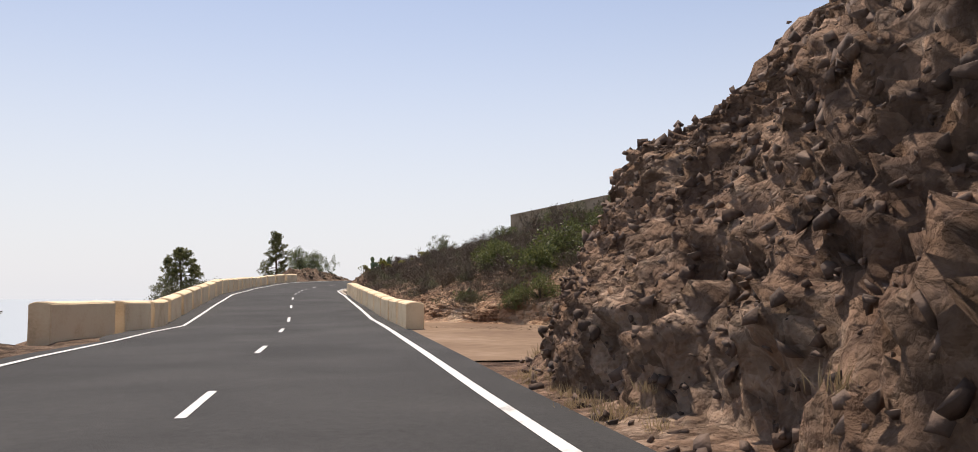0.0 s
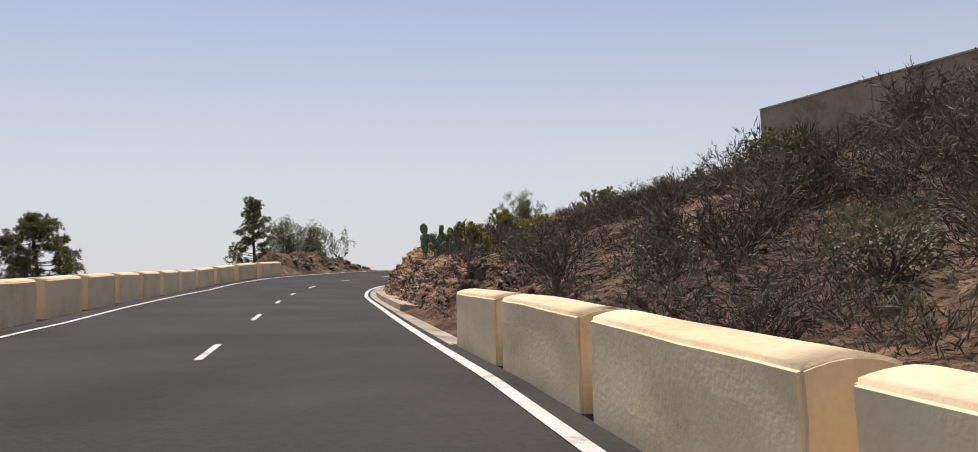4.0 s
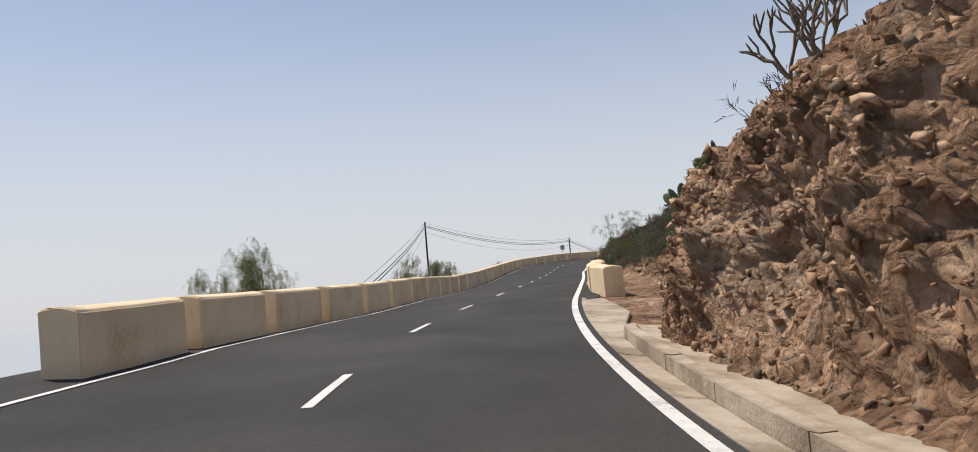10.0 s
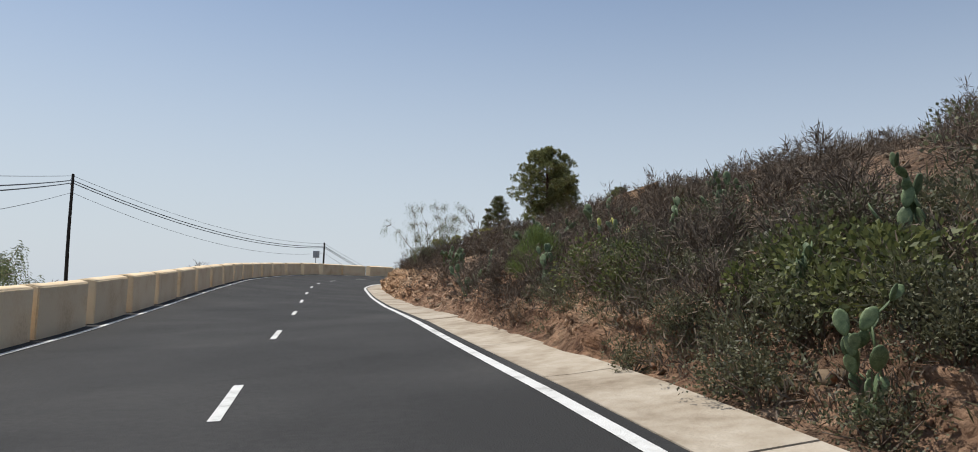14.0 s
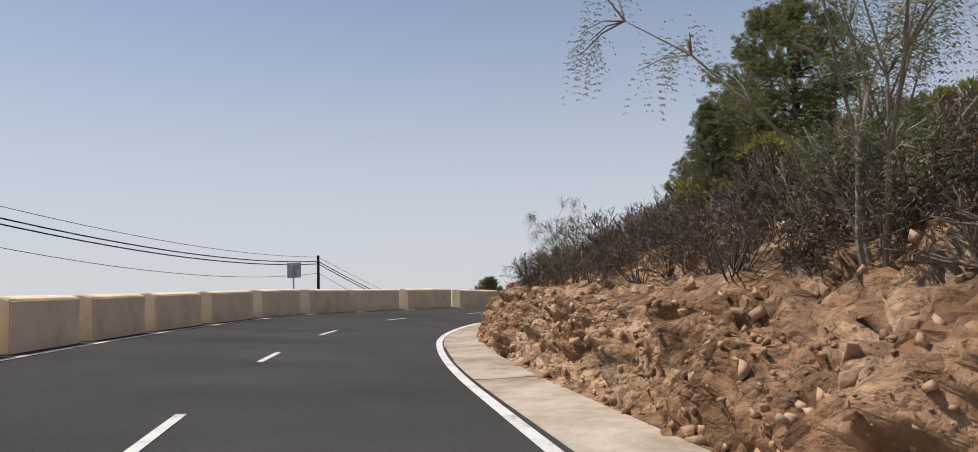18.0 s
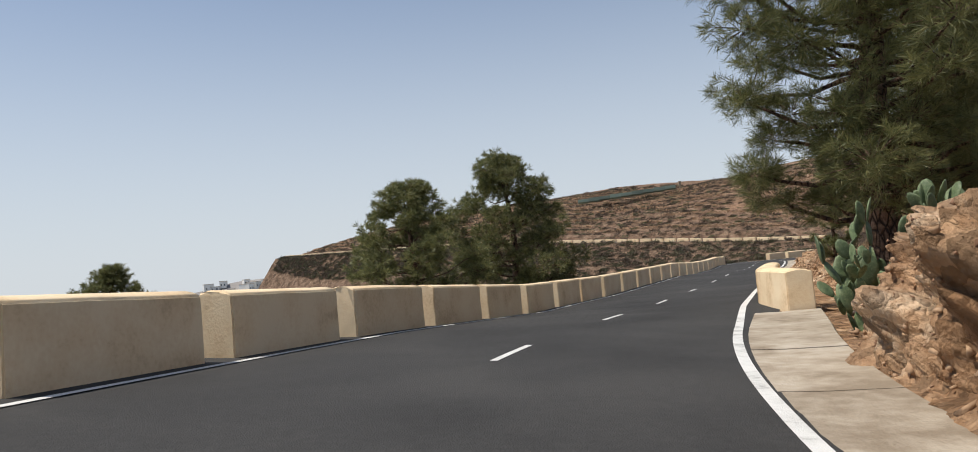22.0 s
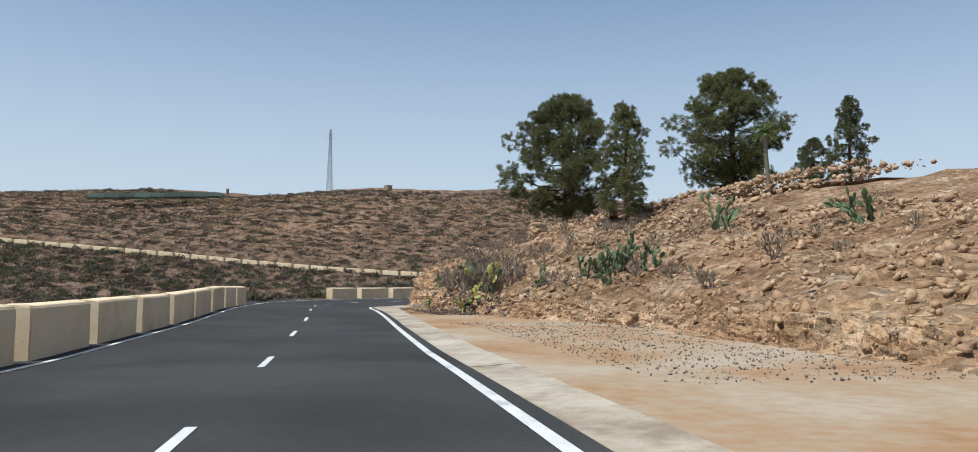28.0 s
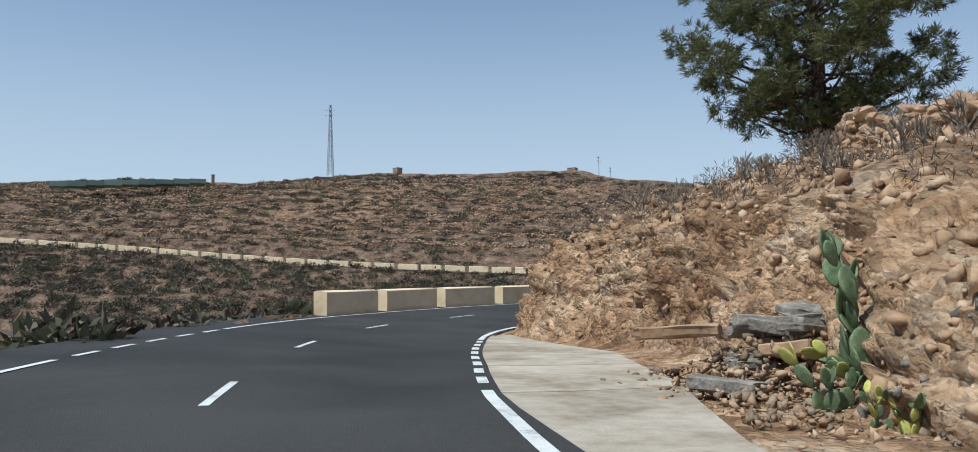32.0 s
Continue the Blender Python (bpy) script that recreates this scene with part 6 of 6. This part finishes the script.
def slab_stone(place, w, d, h, turn, tilt, material=SLATE):
    bm = bmesh.new()
    bmesh.ops.create_cube(bm, size=1.0)
    bmesh.ops.subdivide_edges(bm, edges=bm.edges[:], cuts=3, use_grid_fill=True)
    seed = Vector((place.x * 3, place.y * 2, 1))
    for v in bm.verts:
        n1 = noise.noise(v.co * 1.7 + seed)
        v.co.x *= w * (1 + 0.3 * noise.noise(Vector((v.co.y * 2, 1, 3)) + seed))
        v.co.y *= d * (1 + 0.3 * noise.noise(Vector((v.co.x * 2, 5, 3)) + seed))
        v.co.z = v.co.z * h * (1 + 0.3 * n1) + 0.12 * h * noise.noise(v.co * 6 + seed)
    bmesh.ops.bevel(bm, geom=[e for e in bm.edges if e.calc_face_angle(0) > 0.9], offset=min(0.02, h * 0.15), segments=1, affect='EDGES')
    ob = part("stone_slab", bm, material)
    ob.matrix_basis = Matrix.Translation(place) @ Euler((tilt, random.uniform(-0.15, 0.15), turn)).to_matrix().to_4x4()
    return tagged(ob, "flat grey stone slab lying in a pile", "stone slab", "piled stone slabs")


for k in range(24):
    # the pile: lowest slabs widest, thinning out upwards
    lv = k // 7
    a, o = 308.9 + random.gauss(0, 0.75 - 0.12 * lv), 6.9 + 0.2 * lv + random.gauss(0, 0.55 - 0.1 * lv)
    if o > 4.9:
        slab_stone(road(a, o, 0.3 + 0.2 * lv + random.uniform(-0.03, 0.03)), random.uniform(0.4, 0.9), random.uniform(0.3, 0.6), random.uniform(0.09, 0.2), random.uniform(0, 3.1), random.gauss(0, 0.2), SLATE if random.random() < 0.65 else TAN_STONE)
slab_stone(road(307.6, 5.5, 0.12), 0.75, 0.4, 0.16, 0.4, 0.1)
slab_stone(road(309.9, 5.9, 0.6), 1.05, 0.6, 0.16, 0.9, 0.05, TAN_STONE)
MOUND = []
for _ in range(1500):
    a, o = random.gauss(307.2, 1.3), random.gauss(6.3, 0.7)
    if o > 4.6:
        s = 0.04 + 0.15 * random.random() ** 2
        top = 0.75 * math.exp(-((a - 308.4) / 1.4) ** 2 - ((o - 6.9) / 1.3) ** 2)
        MOUND.append((road(a, o, random.uniform(0, top)), (s, s, s), random.uniform(0, 6.28)))
stuff("rubble", STONES, MOUND[::2], STONE, "heap of broken stones under the slab pile", "rubble")
stuff("rubble", STONES, MOUND[1::2], TAN_STONE, "heap of broken stones under the slab pile", "rubble")
for a, o, w in ((226.2, 4.5, 0.3), (232.2, 5.0, 0.5), (232.6, 5.4, 0.4), (252.0, 4.1, 0.5), (259.0, 5.6, 0.6), (256.5, 6.2, 0.7), (292.6, 6.0, 0.55)):
    boulder(road(a, o, 0.12 * w), w, TAN_STONE if o > 5.5 else SLATE, True, 0.8, "grey and tan stone lying beside the concrete strip")

for a, o, h, w, tall in ((212.4, 5.4, 1.5, 0.75, 1.7), (213.2, 6.0, 1.9, 0.8, 1.0), (211.4, 5.9, 1.6, 0.7, 1.0)):
    boulder(road(a, o, h), w, TAN_STONE, True, tall, "weathered upright rock standing on the bank")

# ---- far hillside: walls of the terraces, scrub, mast, nets, hut ----
random.seed(31)


def hill_point(a, o):
    return road(a, o, bank_height(a, o))


def terrace_o(a, k):
    o = lerp(a, FOOT) + k * 6.5
    for _ in range(3):
        o = lerp(a, FOOT) + (k - 0.35 * fbm(Vector((a * 0.03, o * 0.02, 3.0)), 3)) * 6.5
    return o


def hill_z(a, o):
    f = lerp(a, FOOT)
    w = 0.35 * fbm(Vector((a * 0.03, o * 0.02, 3.0)), 3)
    u = (o - f) / 6.5 + w
    fr = u - math.floor(u)
    o2 = f + (math.floor(u) + min(1.0, fr * 1.25) ** 3.0 - w) * 6.5
    p = road(a, o, bank_height(a, o) * 0.35 + bank_height(a, max(f, o2)) * 0.65)
    p.z += fbm(p, 5, 0.08) * 0.7
    return p


for k in range(1, 13):
    spots_k = []
    for i in range(498):
        a = 372 + 0.66 * i
        o = terrace_o(a, k + 0.72)
        if o < lerp(a, LIM) - 3 and fbm(Vector((a * 0.05, k * 3.1, 0)), 2) > -0.35:
            for j in range(2):
                s = random.uniform(0.45, 0.85)
                spots_k.append((hill_z(a + random.uniform(-0.3, 0.3), o - 0.3) + Vector((0, 0, 0.15 + 0.4 * j)), (s * 1.3, s, s * 0.9), random.uniform(0, 6.28)))
    if spots_k:
        stuff("terrace_stones", STONES, spots_k, TAN_STONE, "low dry-stone terrace wall on the far hillside", "stone wall")


def hill_spots(n, a0, a1, o0, o1, s0, s1, power=1.0, squash=0.8):
    out = []
    for _ in range(n):
        a, o = random.uniform(a0, a1), o0 + (o1 - o0) * random.random() ** power
        o = o0 + (o - o0) * min(1.0, (lerp(a, LIM) - lerp(a, FOOT) - 4) / o1)
        s = s0 + (s1 - s0) * random.random() ** 2
        out.append((hill_z(a, o + lerp(a, FOOT)) - Vector((0, 0, 0.05)), (s, s, s * squash), random.uniform(0, 6.28)))
    return out


stuff("far_scrub", FAR_BUSH, hill_spots(7600, 350, 700, 1, 105, 0.8, 2.5), SCRUBBY, "grey-brown dry scrub on the far hillside", "scrub")
stuff("far_scrub", FAR_BUSH, hill_spots(2600, 350, 700, 1, 105, 0.8, 2.4), OLIVE, "olive scrub on the far hillside", "scrub")
stuff("far_stones", STONES, hill_spots(3800, 350, 700, 0, 105, 0.3, 1.1), STONE, "scattered stones on the far hillside", "rubble")
below = []
for _ in range(6400):
    a, u = random.uniform(314, 700), random.uniform(1.2, 34)
    u *= lerp(a, [(560, 1.0), (640, 0.4), (704, 0.15)])
    s = random.uniform(0.8, 2.2)
    below.append((road(a, -(lerp(a, LEFT) + u), left_height(a, lerp(a, LEFT) + u) - 0.05), (s, s, s * 0.9), random.uniform(0, 6.28)))
stuff("ravine_scrub", FAR_BUSH, below[:3600], SCRUBBY, "dry scrub on the slope below the far road", "scrub")
stuff("ravine_scrub", FAR_BUSH, below[3600:], OLIVE, "grey-green scrub on the slope below the far road", "scrub")

MAST = Vector((392.0, 72.0, 35.8))
mast = tagged(new("lattice_mast"), "tall grey steel lattice mast on the hilltop", "mast")
for sx, sy in ((-1, -1), (-1, 1), (1, 1), (1, -1)):
    g = Geo()
    g.tube([MAST + Vector((sx * 0.75, sy * 0.75, 0)), MAST + Vector((sx * 0.2, sy * 0.2, 20))], [0.09, 0.07], 4)
    g.ob("leg", STEEL, mast)
for i in range(14):
    g = Geo()
    z0, z1 = i * 20 / 14, (i + 1) * 20 / 14
    r0, r1 = 0.75 - 0.55 * z0 / 20, 0.75 - 0.55 * z1 / 20
    c = [(-1, -1), (-1, 1), (1, 1), (1, -1)]
    for k in range(4):
        (ax_, ay_), (bx_, by_) = c[k], c[(k + 1) % 4]
        g.tube([MAST + Vector((ax_ * r0, ay_ * r0, z0)), MAST + Vector((bx_ * r1, by_ * r1, z1))], [0.045, 0.045], 4)
        g.tube([MAST + Vector((ax_ * r1, ay_ * r1, z1)), MAST + Vector((bx_ * r1, by_ * r1, z1))], [0.045, 0.045], 4)
    g.ob("brace", STEEL, mast)
for z in (18.6, 17.2):
    g = Geo()
    g.tube([MAST + Vector((-0.7, -1.3, z)), MAST + Vector((0.7, 1.3, z))], [0.08, 0.08], 5)
    g.ob("cross_arm", STEEL, mast)

NET = leaf("green_netting", (0.2, 0.27, 0.21), (0.3, 0.36, 0.3), 0.8)
nets = tagged(new("shade_house"), "low greenhouse clad in green netting on the hilltop", "greenhouse")
A, B = Vector((399.0, 141.0, 30.6)), Vector((396.0, 104.4, 32.9))
for i in range(9):
    u, v = A.lerp(B, i / 9), A.lerp(B, (i + 1) / 9)
    d = v - u
    bm = bmesh.new()
    box(bm, Matrix.Translation((u + v) / 2 + Vector((3, 0, 0.2))) @ Matrix.Rotation(math.atan2(d.y, d.x), 4, 'Z'), d.length - 0.05, 6.0, 1.2 + 0.2 * (i % 2), 0.05)
    part("net_bay", bm, NET, nets)
for x, y, z, w, h, t in ((381.8, 55.9, 36.6, 2.2, 1.6, 0.2), (405.0, -20.0, 44.1, 3.0, 1.6, 0.5), (396.0, 103.0, 33.5, 0.9, 2.4, 0.0)):
    hut = tagged(new("hut"), "small plain hut on the hilltop", "hut", "huts on the hilltop")
    bm = bmesh.new()
    box(bm, Matrix.Translation((x, y, z)) @ Matrix.Rotation(t, 4, 'Z'), w, w * 0.8, h, 0.03)
    part("wall", bm, PLASTER, hut)
    bm = bmesh.new()
    box(bm, Matrix.Translation((x, y, z + h / 2 + 0.06)) @ Matrix.Rotation(t, 4, 'Z'), w + 0.2, w * 0.8 + 0.2, 0.12, 0.02)
    part("roof", bm, CONCRETE, hut)
for x, y, z0, z1 in ((413.9, -38.2, 44.0, 51.6), (411.4, -41.5, 44.0, 47.5)):
    py = tagged(new("pylon"), "small steel pylon on the far ridge", "pylon", "pylons on the ridge")
    g = Geo()
    g.tube([Vector((x, y, z0 - 6)), Vector((x, y, z1))], [0.16, 0.1], 6)
    g.ob("post", STEEL, py)
    for k in range(2):
        g = Geo()
        g.tube([Vector((x - 0.5, y + 1.1, z1 - 0.5 - 1.2 * k)), Vector((x + 0.5, y - 1.1, z1 - 0.5 - 1.2 * k))], [0.08, 0.08], 4)
        g.ob("cross_arm", STEEL, py)

# ---- far headland with a town of white houses ----
# the haze over the headland is mixed into these greyed colours
HAZE_TINT = mixed("haze_tinted_headland", [(0.2, 0.19, 0.18), (0.27, 0.25, 0.235), (0.32, 0.3, 0.275)], 0.01, 1.0, 0.0)
rows = []
for i in range(50):
    u = i / 49
    ang = radians(4.0 + 24.0 * u)
    row = []
    for k in range(8):
        dist = 620 + 40 * k
        top = 26 * math.sin(math.pi * min(1.0, 0.12 + u * 0.75)) ** 0.8 * (1 - u) ** 0.35 if u < 1 else 0
        z = -62 + (66 + top + 4 * fbm(Vector((u * 9, 0, 2)), 3)) * min(1, k / 5.0) * max(0.0, 1 - u ** 14)
        row.append(Vector((95 + math.cos(ang) * dist, 167 + math.sin(ang) * dist, z)))
    rows.append(row)
tagged(grid_mesh("headland", rows, HAZE_TINT, True), "headland far off along the coast, pale haze put into its colour", "headland", kind="structure")
HOUSE = mixed("white_house", [(0.55, 0.54, 0.52), (0.7, 0.69, 0.66)], 0.2, 0.9, 0.0, random_value=0.15)
GLAZED = mat("dark_window", (0.08, 0.09, 0.1), 0.3)
for i in range(95):
    row = rows[int(random.uniform(12, 42))]
    p = row[3].lerp(row[5], random.random())
    w, h = random.uniform(6, 13), random.uniform(4, 8)
    t = random.uniform(0, 1.5)
    house = tagged(new("house"), "small white house in a far town", "house", "houses of the far town")
    m = Matrix.Translation(p + Vector((0, 0, h / 2 - 1))) @ Matrix.Rotation(t, 4, 'Z')
    bm = bmesh.new()
    box(bm, m, w, w * 0.7, h)
    part("wall", bm, HOUSE, house)
    bm = bmesh.new()
    box(bm, m @ Matrix.Translation((0, 0, h / 2 + 0.2)), w + 0.4, w * 0.7 + 0.4, 0.4)
    part("roof", bm, CONCRETE, house)
    for s in (-0.25, 0.25):
        bm = bmesh.new()
        box(bm, m @ Matrix.Translation((-w / 2, s * w * 0.7, 0)), 0.2, 1.2, 1.6)
        part("window", bm, GLAZED, house)
